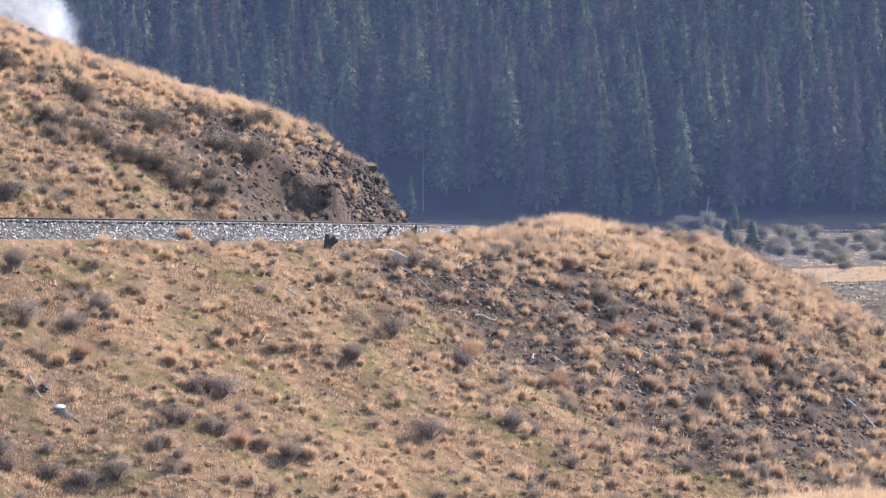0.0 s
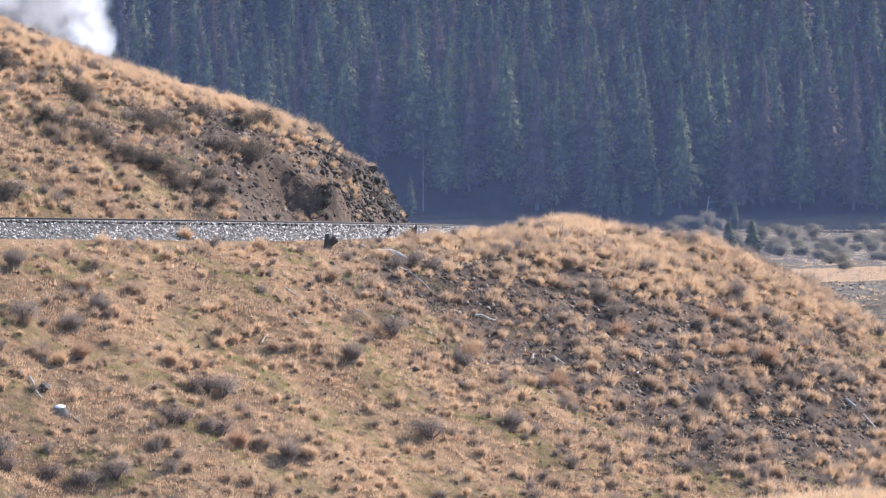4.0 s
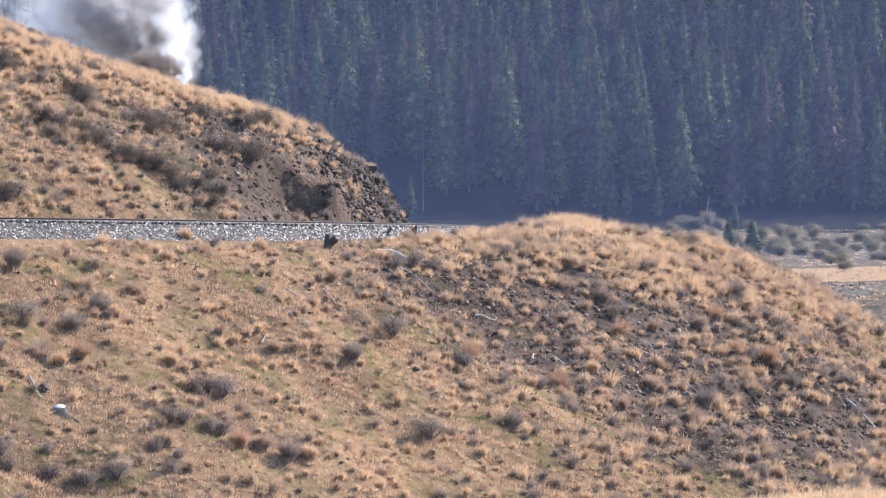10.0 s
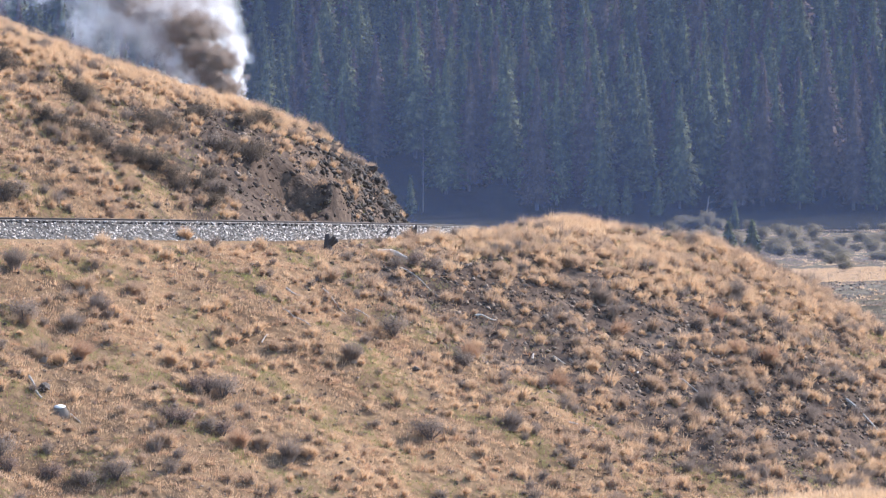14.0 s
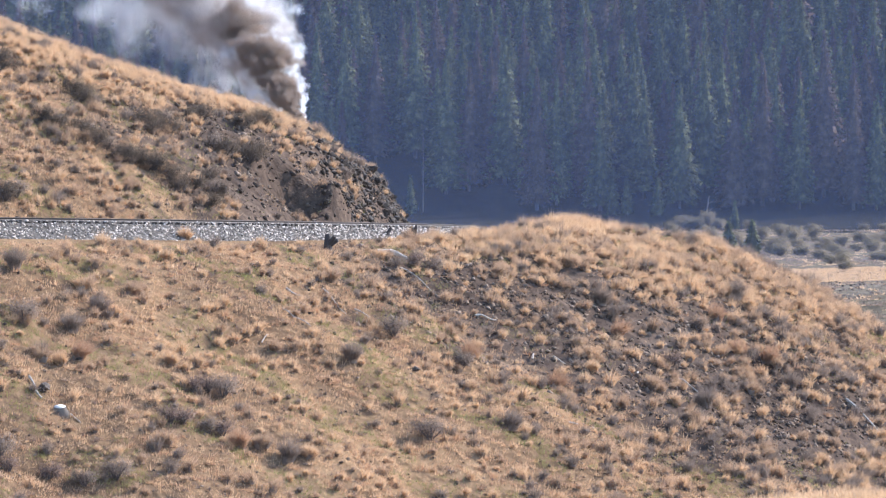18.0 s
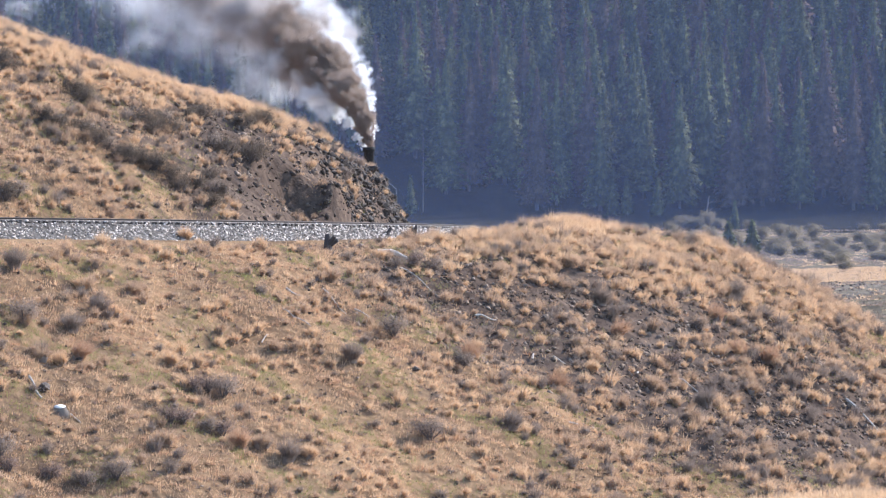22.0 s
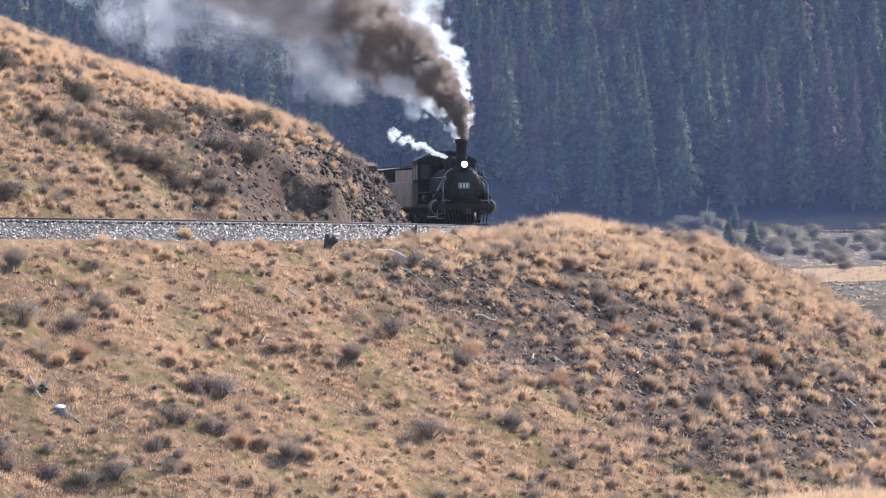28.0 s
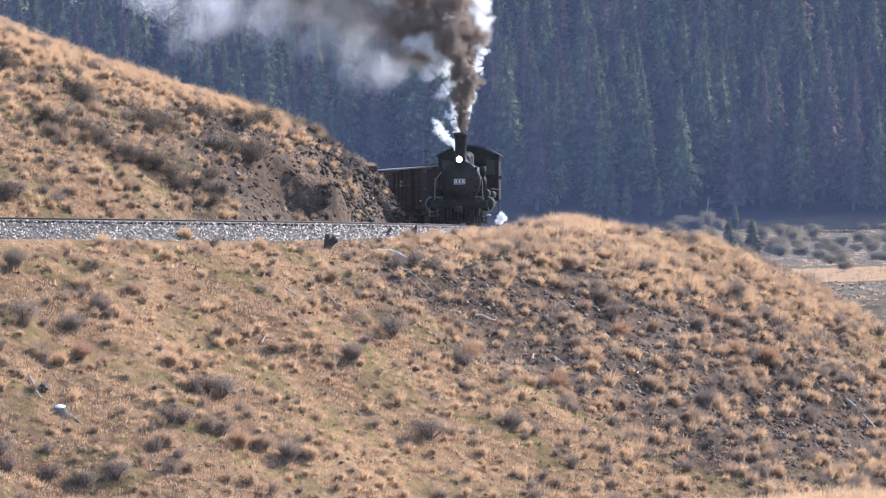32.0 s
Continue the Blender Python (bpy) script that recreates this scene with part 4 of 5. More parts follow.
        bar(bm, (2.6, y, 2.5), (1.2, y * 0.9, 2.7), 0.03)
        bar(bm, (1.2, y * 0.9, 2.7), (-2.9, y * 0.9, 2.65), 0.03)
        part("pipe", bm, BRIGHT_IRON, t)
    for i in range(4):
        bm = B()
        bar(bm, (1.9 - 0.16 * i, -0.74, 2.32), (1.9 - 0.16 * i, -1.02, 1.78), 0.045)
        part("sand_pipe", bm, BRIGHT_IRON, t)
    # cylinders and steam chests
    for y in (-1, 1):
        bm = B()
        turned(bm, [(0.30, -0.62), (0.39, -0.58), (0.39, 0.52), (0.36, 0.60), (0.15, 0.66)], pose(3.15, y * 1.22, 0.98, 0, 90, 0), 24)
        cyl = part("cylinder", bm, IRON, t)
        bm = B()
        turned(bm, [(0.33, 0), (0.40, 0.01), (0.40, 0.05), (0.33, 0.06)], pose(3.70, y * 1.22, 0.98, 0, 90, 0), 28)
        part("cylinder_rim", bm, BRIGHT_IRON, cyl, "worn bright cylinder rim")
        bm = B()
        turned(bm, [(0.16, -0.7), (0.21, -0.65), (0.21, 0.65), (0.16, 0.7)], pose(3.15, y * 1.16, 1.50, 0, 90, 0), 20)
        part("valve_chest", bm, IRON, t)
        bm = B()
        bar(bm, (2.5, y * 1.22, 0.95), (1.25, y * 1.2, 0.72), 0.045)
        bar(bm, (2.1, y * 1.12, 0.51), (-1.5, y * 1.12, 0.51), 0.05)
        part("side_rod", bm, BRIGHT_IRON, t)
        part("frame_plate", box(B(), 7.4, 0.06, 0.55, pose(0.0, y * 0.80, 0.72), 0.01), IRON, t)
        bm = B()
        for x in (-3.3, -3.7):
            box(bm, 0.3, 0.4, 0.03, pose(x, y * 1.25, 0.55))
        bar(bm, (-3.15, y * 1.42, 1.3), (-3.15, y * 1.42, 0.5), 0.02)
        part("cab_step", bm, IRON, t)
    part("firebox", box(B(), 2.4, 1.5, 1.4, pose(-2.0, 0, 1.35), 0.1), IRON, t)
    part("saddle", box(B(), 1.2, 1.5, 0.9, pose(3.1, 0, 1.05), 0.1), IRON, t)
    for i, x in enumerate((2.0, 0.85, -0.3, -1.45)):
        for y in (-0.52, 0.52):
            wheel(t, x, y, 0.51, IRON, "driving_wheel", 1)
    for x, r in ((4.15, 0.36), (-3.2, 0.38)):
        for y in (-0.52, 0.52):
            wheel(t, x, y, r, IRON, "truck_wheel")
    # pilot: beam, deck, cowcatcher, coupler, steps and grab rails
    pb = part("pilot_beam", box(B(), 0.22, 2.62, 0.34, pose(4.62, 0, 0.98), 0.02), IRON, t)
    part("pilot_deck", box(B(), 0.95, 2.3, 0.05, pose(4.2, 0, 1.22), 0.01), IRON, t)
    for i in range(13):
        y = -1.08 + 0.18 * i
        bm = B()
        bar(bm, (4.72, y, 0.82), (5.35 - 0.34 * abs(y), y * 0.9, 0.14), 0.032, 6)
        part("pilot_bar", bm, IRON, pb)
    bm = B()
    bar(bm, (4.98, -1.05, 0.13), (5.35, 0, 0.13), 0.04)
    bar(bm, (5.35, 0, 0.13), (4.98, 1.05, 0.13), 0.04)
    part("pilot_rail", bm, IRON, pb)
    part("coupler", box(box(B(), 0.5, 0.16, 0.2, pose(4.95, 0, 0.72), 0.03), 0.18, 0.3, 0.28, pose(5.22, 0.03, 0.72), 0.05), SMOKEBOX, t)
    for y in (-1, 1):
        bm = B()
        bar(bm, (4.70, y * 1.12, 1.15), (4.70, y * 1.08, 2.10), 0.026)
        bar(bm, (4.70, y * 1.12, 1.30), (4.70, y * 0.72, 1.30), 0.022)
        bar(bm, (4.70, y * 1.08, 2.10), (3.9, y * 0.86, 2.45), 0.022)
        part("grab_rail", bm, BRIGHT_IRON, t, "pale painted grab rail")
        bm = B()
        box(bm, 0.2, 0.42, 0.03, pose(4.62, y * 1.18, 0.42))
        box(bm, 0.03, 0.03, 0.42, pose(4.62, y * 1.36, 0.62))
        box(bm, 0.03, 0.03, 0.42, pose(4.62, y * 1.0, 0.62))
        part("pilot_step", bm, BRIGHT_IRON, t)
        bm = B()
        turned(bm, [(0.05, 0), (0.07, 0.02), (0.07, 0.12), (0.03, 0.16)], pose(4.1, y * 0.75, 2.55), 12)
        part("marker_lamp", bm, IRON, t)
    return t


def truck(parent, x, name="truck"):
    t = part(name, box(B(), 1.9, 0.12, 0.28, pose(x, 0, 0.42)), IRON, parent)
    bm = B()
    for y in (-0.75, 0.75):
        box(bm, 2.0, 0.09, 0.2, pose(x, y, 0.46), 0.02)
        box(bm, 0.5, 0.1, 0.34, pose(x, y, 0.5), 0.03)
    box(bm, 0.35, 1.6, 0.2, pose(x, 0, 0.5), 0.02)
    part("side_frame", bm, IRON, t)
    for dx in (-0.68, 0.68):
        for y in (-0.5, 0.5):
            wheel(parent, x + dx, y, 0.33, IRON, "wheel")
    return t


def tender():
    t = tagged(new("tender"), "grey coal tender behind the locomotive", "tender")
    part("water_tank", box(B(), 5.4, 2.56, 1.30, pose(-0.1, 0, 1.68), 0.05), GREY_STEEL, t, "grey steel tank")
    bm = B()
    for y in (-1.22, 1.22):
        box(bm, 4.0, 0.05, 0.62, pose(0.6, y, 2.62), 0.01)
    box(bm, 0.05, 2.44, 0.62, pose(-1.4, 0, 2.62), 0.01)
    part("coal_bunker", bm, GREY_STEEL, t)
    for x in (2.3, 0.8, -0.8, -2.3):
        bm = B()
        for i in range(7):
            for y in (-1.29, 1.29):
                rod(bm, 0.02, 0.02, 0.02, pose(x, y, 1.12 + 0.19 * i, 90, 0, 0), 6)
        part("rivets", bm, GREY_STEEL, t)
    g = random.Random(4)
    bm = B()
    bmesh.ops.create_icosphere(bm, subdivisions=4, radius=1.0, matrix=pose(0.8, 0, 2.45) @ Matrix.Diagonal((1.8, 1.15, 0.62, 1)))
    for v in bm.verts:
        v.co += 0.14 * noise.noise_vector(v.co * 3.1) + 0.06 * noise.noise_vector(v.co * 9)
    part("coal", bm, COAL, t, "heap of black coal")
    part("underframe", box(B(), 5.8, 1.7, 0.28, pose(0, 0, 0.88), 0.02), IRON, t)
    part("rear_deck", box(B(), 0.9, 2.5, 0.06, pose(-2.35, 0, 2.36)), IRON, t)
    for x in (1.75, -1.75):
        truck(t, x)
    bm = B()
    for x in (2.65, -2.75):
        for y in (-1.3, 1.3):
            bar(bm, (x, y, 1.1), (x, y, 2.3), 0.02)
    part("grab_iron", bm, BRIGHT_IRON, t)
    return t


def boxcar(seed, label):
    t = tagged(new("boxcar"), label, "railway car", "cars of the train")
    L, W = 9.3, 2.42
    part("body", box(B(), L, W, 2.0, pose(0, 0, 1.95), 0.01), BOXCAR_RED, t)
    board, post = bpy.data.meshes.new("side_slat"), bpy.data.meshes.new("side_post")
    for me, sx, sy, sz in ((board, L - 0.06, 0.03, 0.17), (post, 0.11, 0.07, 2.0)):
        bm = box(B(), sx, sy, sz, bevel=0.008)
        bm.to_mesh(me)
        bm.free()
        me.materials.append(WEATHERED_SLAT)
    for y in (-W / 2 - 0.016, W / 2 + 0.016):
        out = 0.032 if y > 0 else -0.032
        for i in range(9):
            part("side_slat", board, None, t, "", pose(0, y, 1.08 + 0.218 * i))
        for i in range(11):
            part("side_post", post, None, t, "", pose(-L / 2 + 0.08 + i * (L - 0.16) / 10, y + out, 1.95))
        for x, nm in ((0.0, "sliding_door"),):
            s = 1 if y > 0 else -1
            door = part(nm, box(B(), 1.7, 0.05, 1.85, pose(x, y + s * 0.05, 1.93), 0.01), BOXCAR_RED, t)
            bm = B()
            for zz in (1.1, 1.9, 2.75):
                box(bm, 1.7, 0.03, 0.09, pose(x, y + s * 0.09, zz))
            box(bm, 3.6, 0.05, 0.07, pose(x + 0.8, y + s * 0.07, 2.9))
            part("door_batten", bm, IRON, door)
        s = 1 if y > 0 else -1
        for x in (-L / 2 + 0.35, L / 2 - 0.35):
            bm = B()
            for i in range(6):
                bar(bm, (x - 0.2, y + s * 0.07, 1.15 + 0.32 * i), (x + 0.2, y + s * 0.07, 1.15 + 0.32 * i), 0.016, 6)
            part("ladder", bm, IRON, t)
        for x, zz, w, h in ((2.6, 2.35, 0.5, 0.14), (2.6, 2.15, 0.5, 0.12), (-2.6, 1.35, 0.7, 0.09)):
            bm = B()
            k = max(3, int(w / 0.16))
            for i in range(k):
                box(bm, w / k * 0.62, 0.006, h, pose(x - w / 2 + (i + 0.5) * w / k, y + s * 0.02, zz))
            part("lettering_bar", bm, PAINT_WHITE, t)
    for y in (-1, 1):
        part("roof_sheet", box(B(), L + 0.3, 1.36, 0.04, pose(0, y * 0.66, 3.06, -y * 6, 0, 0), 0.005), TIN, t, "pale galvanised roof sheet")
    bm = B()
    for k in (-0.17, 0.0, 0.17):
        box(bm, L + 0.5, 0.14, 0.03, pose(0, k, 3.18))
    part("roof_walk", bm, TIE_WOOD, t)
    for x, y in ((-L / 2 - 0.12, 0.45), (L / 2 + 0.12, -0.45)):
        bm = B()
        bar(bm, (x, y, 1.0), (x, y, 3.86), 0.018)
        part("brake_staff", bm, IRON, t)
        bm = B()
        turned(bm, [(0.17, 0.0), (0.21, 0.012), (0.21, 0.03), (0.17, 0.04), (0.05, 0.03)], pose(x, y, 3.84), 20)
        part("brake_wheel", bm, IRON, t)
    part("underframe", box(B(), L, 1.9, 0.24, pose(0, 0, 0.82), 0.02), IRON, t)
    part("coupler", box(box(B(), L + 1.0, 0.16, 0.2, pose(0, 0, 0.72)), 0.3, 0.3, 0.26, pose(L / 2 + 0.45, 0, 0.72), 0.03), IRON, t)
    for x in (3.1, -3.1):
        truck(t, x)
    for y in (-0.7, 0.7):
        bm = B()
        bar(bm, (-3.8, y, 0.72), (-1.4, y, 0.38), 0.016)
        bar(bm, (-1.4, y, 0.38), (1.4, y, 0.38), 0.016)
        bar(bm, (1.4, y, 0.38), (3.8, y, 0.72), 0.016)
        part("truss_rod", bm, IRON, t)
    return t


SPEED, S_END = 4.0777, 5.5175


def line_s(t):
    return S_END + SPEED * (t - 32.0)


def car_pose(s, base):
    a, b = line_at(s - base), line_at(s + base)
    dx, dy = b[0] - a[0], b[1] - a[1]
    return pose((a[0] + b[0]) / 2, (a[1] + b[1]) / 2, (a[2] + b[2]) / 2, 0, -math.degrees(math.atan(GRADE)), math.degrees(math.atan2(dy, dx)))


engine = locomotive()
coal_tender = tender()
cars = [boxcar(1, "dark weathered slatted stock car with pale tin roof behind the tender")]
cars.append(boxcar(2, "dark weathered slatted stock car with pale tin roof, second in line"))
TRAIN = [(engine, 0.0, 3.0), (coal_tender, -8.6, 1.75), (cars[0], -17.0, 3.1), (cars[1], -27.4, 3.1)]


# ---- shrubs, rocks, dead wood ----
def shrub_model(radius, height, seed, leaf, label, category="shrub", count=1500, size=0.036, name="sagebrush", group="sagebrush on the hillsides"):
    """A low bush: crooked stems and a ragged cloud of small leaves gathered in sprays."""
    g = np.random.default_rng(seed)
    t = tagged(new(name), label, category, group)
    bm = B()
    tips = []
    for i in range(16):
        a, r = g.uniform(0, 6.283), radius * g.uniform(0.3, 0.85)
        top = Vector((r * math.cos(a), r * math.sin(a), height * g.uniform(0.45, 0.95)))
        mid = top * 0.5 + Vector((g.normal(0, 0.06), g.normal(0, 0.06), 0.05)) * radius
        bar(bm, (0, 0, -0.05), mid, 0.02 * radius + 0.006, 5)
        bar(bm, mid, top, 0.012 * radius + 0.004, 5)
        tips += [top, (top + mid) / 2]
    tagged(part("branching", bm, TWIG, t), kind="stuff")
    c = np.array([tuple(v) for v in tips])
    w = g.integers(0, len(c), count)
    p = c[w] + g.normal(0, 1, (count, 3)) * np.array([0.23, 0.23, 0.20]) * radius
    p[:, 2] = np.maximum(p[:, 2], 0.02)
    a = g.normal(0, 1, (count, 3))
    a[:, 2] = np.abs(a[:, 2]) + 0.5
    a = a / np.linalg.norm(a, axis=1)[:, None] * size * g.uniform(0.7, 1.8, (count, 1))
    b = g.normal(0, 1, (count, 3)) * size * 0.35
    tagged(part("foliage", leafy("foliage", np.stack([p - b, p + b, p + a], 1), p + np.array([0, 0, 0.6 * height]), leaf), None, t), kind="stuff")
    return t


SAGE_LABEL = "grey-brown sagebrush growing among the dry grass"
bushes = [shrub_model(0.5, 0.62, 501, SAGE, SAGE_LABEL), shrub_model(0.42, 0.62, 502, SAGE, SAGE_LABEL), shrub_model(0.75, 0.78, 503, SAGE, SAGE_LABEL, count=2800),
          shrub_model(0.5, 0.65, 504, GREY_GRASS, "dead grey shrub growing among the dry grass")]
bushes += [shrub_model(0.55, 0.6, 505, DARK_SAGE, "dark brown brush growing along the bank", count=2200), shrub_model(0.7, 0.7, 506, DARK_SAGE, "dark brown brush growing along the bank", count=2800)]
bush_used = [False] * len(bushes)
HILL_SAGE = [(-17.1, 308.4), (-16.4, 308), (-15.3, 309), (-14.3, 308.8), (-13.2, 309), (-12.5, 309), (-11.7, 309.1), (-10.7, 309.9), (-9.9, 311), (-9.5, 311.5), (-17.5, 297.2), (-17.9, 296.3),
             (-16.2, 315), (-12.7, 314.7), (-11.9, 316.1), (-11.1, 320), (-8.9, 322.6), (-8, 325.6), (-18.8, 314.6), (-9.5, 317.5), (-8.5, 318.7)]
FORE_SAGE = [(-9.0, 276.6), (-9.5, 276.1), (-8.4, 276.4), (-8.8, 272.0), (-8.3, 272.3), (-10.2, 271.2), (-9.8, 271.6), (-15.8, 263.2), (-16.2, 263.9), (-14.3, 264.4), (-13.1, 264.5), (-12.0, 265.6),
             (-16.0, 275.5), (-2.0, 292.0), (0.8, 292.4), (-0.5, 280.9), (9.7, 305.8), (11.1, 312.9), (13.3, 313.3), (16.5, 322.7), (-1.2, 303.6), (-0.4, 304.2)]
g = random.Random(31)
for i, (sx_, sy_) in enumerate(HILL_SAGE + FORE_SAGE):
    for extra in range(g.choice((1, 2, 2)) if i < len(HILL_SAGE) else 1):
        px, py = sx_ + extra * g.uniform(-0.7, 0.7), sy_ + extra * g.uniform(-0.8, 0.8)
        plant(bushes, bush_used, g.choice((4, 4, 5, 5, 0)) if i < len(HILL_SAGE) else g.choice((0, 1, 3, 3, 2)), pose(px, py, on_ground(px, py) - 0.04, g.uniform(-6, 6), g.uniform(-6, 6), g.uniform(0, 360)))


# ---- the largest tussocks, each on its own ----
BIG_TUSSOCK = "large shaggy tussock of dry grass around a dark shading core"
big = []
for i, (r_, mat_) in enumerate(((0.36, TUSSOCK), (0.42, GREY_TUSSOCK), (0.33, STRAW), (0.38, TAWNY))):
    t = tagged(new("grass_tussock"), BIG_TUSSOCK, "grass", "large tussocks on the slope")
    o, r_ = np.zeros(1), np.array([r_])
    tagged(part("tuft", tussocks(o, o, o, r_, 610 + i, mat_, "tuft", 620), None, t), kind="stuff")
    part("thatch", thatch(o, o, o, 1.15 * r_, 620 + i, "thatch"), None, t, "dark dome added at the foot to deepen its shade")
    big.append(t)
big_used = [False] * len(big)
TUSSOCKS_NEAR = [(-16.0, 275.5), (-16.6, 280.9), (-14.2, 277.0), (-14.1, 281.4), (-11.9, 283.4), (-12.2, 283.0), (-7.6, 271.8), (-6.9, 272.4), (-5.0, 272.9), (-5.8, 272.4), (-8.7, 285.4), (-7.6, 297.0), (-10.5, 296.2),
                 (-11.0, 289.1), (-4.8, 296.8), (-4.6, 295.9), (-3.6, 285.6), (-15.1, 273.0), (-14.4, 273.0), (-13.8, 274.2), (-13.3, 279.8), (-12.7, 280.2), (-10.4, 277.8), (-9.5, 278.6)]
TUSSOCKS_FAR = [(13.0, 322.3), (14.1, 320.2), (15.2, 325.0), (12.9, 313.0), (14.0, 313.8), (12.0, 316.6), (11.0, 313.2), (10.5, 309.0), (6.8, 311.0), (5.5, 313.4), (4.3, 312.3), (2.3, 307.6), (8.6, 301.0), (7.4, 308.4),
                (9.8, 316.6), (16.6, 323.6), (17.2, 317.4), (17.6, 315.6), (15.0, 312.3), (13.1, 307.8), (6.2, 298.8), (4.6, 295.8), (2.7, 285.8), (1.0, 293.1), (7.8, 294.8), (11.0, 302.4)]
for px, py in TUSSOCKS_NEAR + TUSSOCKS_FAR:
    plant(big, big_used, g.choice((0, 0, 1, 2, 3)), pose(px, py, on_ground(px, py) - 0.03, g.uniform(-5, 9), g.uniform(-6, 6), g.uniform(0, 360)))


def rock_mesh(seed, flat=0.7):
    bm = B()
    bmesh.ops.create_icosphere(bm, subdivisions=2, radius=1.0)
    o = Vector((seed * 3.1, seed * 1.7, 0))
    for v in bm.verts:
        n_ = v.co.normalized()
        v.co = n_ * (0.85 + 0.5 * noise.noise(n_ * 1.1 + o)) + 0.12 * noise.noise_vector(n_ * 2.7 + o)
        v.co.z *= flat
    # knock flat faces on it
    g_ = random.Random(seed)
    for i in range(5):
        n_ = Vector((g_.gauss(0, 1), g_.gauss(0, 1), g_.gauss(0, 1))).normalized()
        for v in bm.verts:
            over = v.co.dot(n_) - 0.55
            if over > 0:
                v.co -= n_ * over * 0.9
    me = bpy.data.meshes.new("rock")
    bm.to_mesh(me)
    bm.free()
    me.materials.append(ROCK)
    return me


rocks = [rock_mesh(i + 1, 0.55 + 0.1 * (i % 4)) for i in range(7)]


def scaled(m, sx, sy, sz):
    return m @ Matrix.Diagonal((sx, sy, sz, 1))


outcrop = tagged(new("rock_outcrop"), "broken dark volcanic rock in the cut nose of the spur", "rock", kind="structure")
g = random.Random(17)
made = 0
while made < 300:
    px, py = (g.uniform(-4.9, -1.2), g.uniform(328, 347)) if g.random() < 0.65 else (g.uniform(-7.8, -1.2), g.uniform(317, 340))
    s_, d_ = line_of(np.array([px]), np.array([py]))
    d_ = float(d_[0])
    if d_ > -2.9 or px < -4.9 - 0.10 * (py - 330) and g.random() < 0.75:
        continue
    r = 0.07 + 0.25 * g.random() ** 2.4
    part("rock", g.choice(rocks), None, outcrop, "", scaled(pose(px, py, on_ground(px, py) + 0.02, g.uniform(-40, 40), g.uniform(-40, 40), g.uniform(0, 360)), r * g.uniform(0.9, 2.2), r, r * g.uniform(0.6, 1.1)))
    made += 1
n = 5200
qx, qy = rng.uniform(-7.0, -1.2, n), rng.uniform(320, 348, n)
qs, qd = line_of(qx, qy)
keep = (qd < -2.8) & (stony(qx, qy, qd) + rng.uniform(-0.5, 0.3, n) > 0.55) & (qx + 0.10 * (qy - 330) > -5.6 + rng.normal(0, 0.7, n))
qx, qy = qx[keep], qy[keep]
tagged(new("rubble", stones(len(qx), np.stack([qx, qy, ground_height(qx, qy) + 0.03], -1), 0.05 + 0.2 * rng.uniform(0, 1, len(qx)) ** 2.5, "rubble", ROCK)),
       "shattered brown rock rubble on the cut nose of the spur", "rubble", kind="stuff")
for px, py, r in ((-19.9, 338.6, 0.42), (-19.2, 338.6, 0.5), (-19.5, 339.5, 0.3), (-14.0, 269.3, 0.16), (-14.9, 270.4, 0.28), (-15.0, 270.2, 0.2), (-13.8, 274.1, 0.18), (-1.1, 287.8, 0.2), (-2.8, 293.9, 0.18)):
    ob = tagged(new("rock", g.choice(rocks)), "dark weathered rock lying in the grass", "rock", "rocks in the grass")
    ob.matrix_basis = scaled(pose(px, py, on_ground(px, py) + 0.3 * r, g.uniform(-15, 15), g.uniform(-15, 15), g.uniform(0, 360)), r * 1.3, r, r)


def log_thing(px, py, length, r, heading, material, label, rise=0.0):
    """A bleached, bent pole or log lying on the slope."""
    c, s = math.cos(radians(heading)), math.sin(radians(heading))
    ends = [(px - c * length / 2, py - s * length / 2), (px + c * length / 2, py + s * length / 2)]
    bm = B()
    pts = []
    for k in range(6):
        u = k / 5
        x_, y_ = ends[0][0] * (1 - u) + ends[1][0] * u, ends[0][1] * (1 - u) + ends[1][1] * u
        pts.append(Vector((x_, y_, on_ground(x_, y_) + r * 0.8 + 0.05 + rise * u + 0.3 * r * math.sin(5 * u))))
    for a, b, k in zip(pts, pts[1:], range(5)):
        q = (b - a).to_track_quat("Z", "Y").to_matrix().to_4x4()
        rod(bm, r * (1 - 0.1 * k), r * (0.9 - 0.1 * k), (b - a).length + 0.02, Matrix.Translation((a + b) / 2) @ q, 9)
    me = bpy.data.meshes.new("fallen_branch")
    bm.to_mesh(me)
    bm.free()
    me.materials.append(material)
    return tagged(new("fallen_branch" if r < 0.09 else "fallen_log", me), label, "dead wood")


PALE = "bleached grey stick of dead wood lying on the slope"
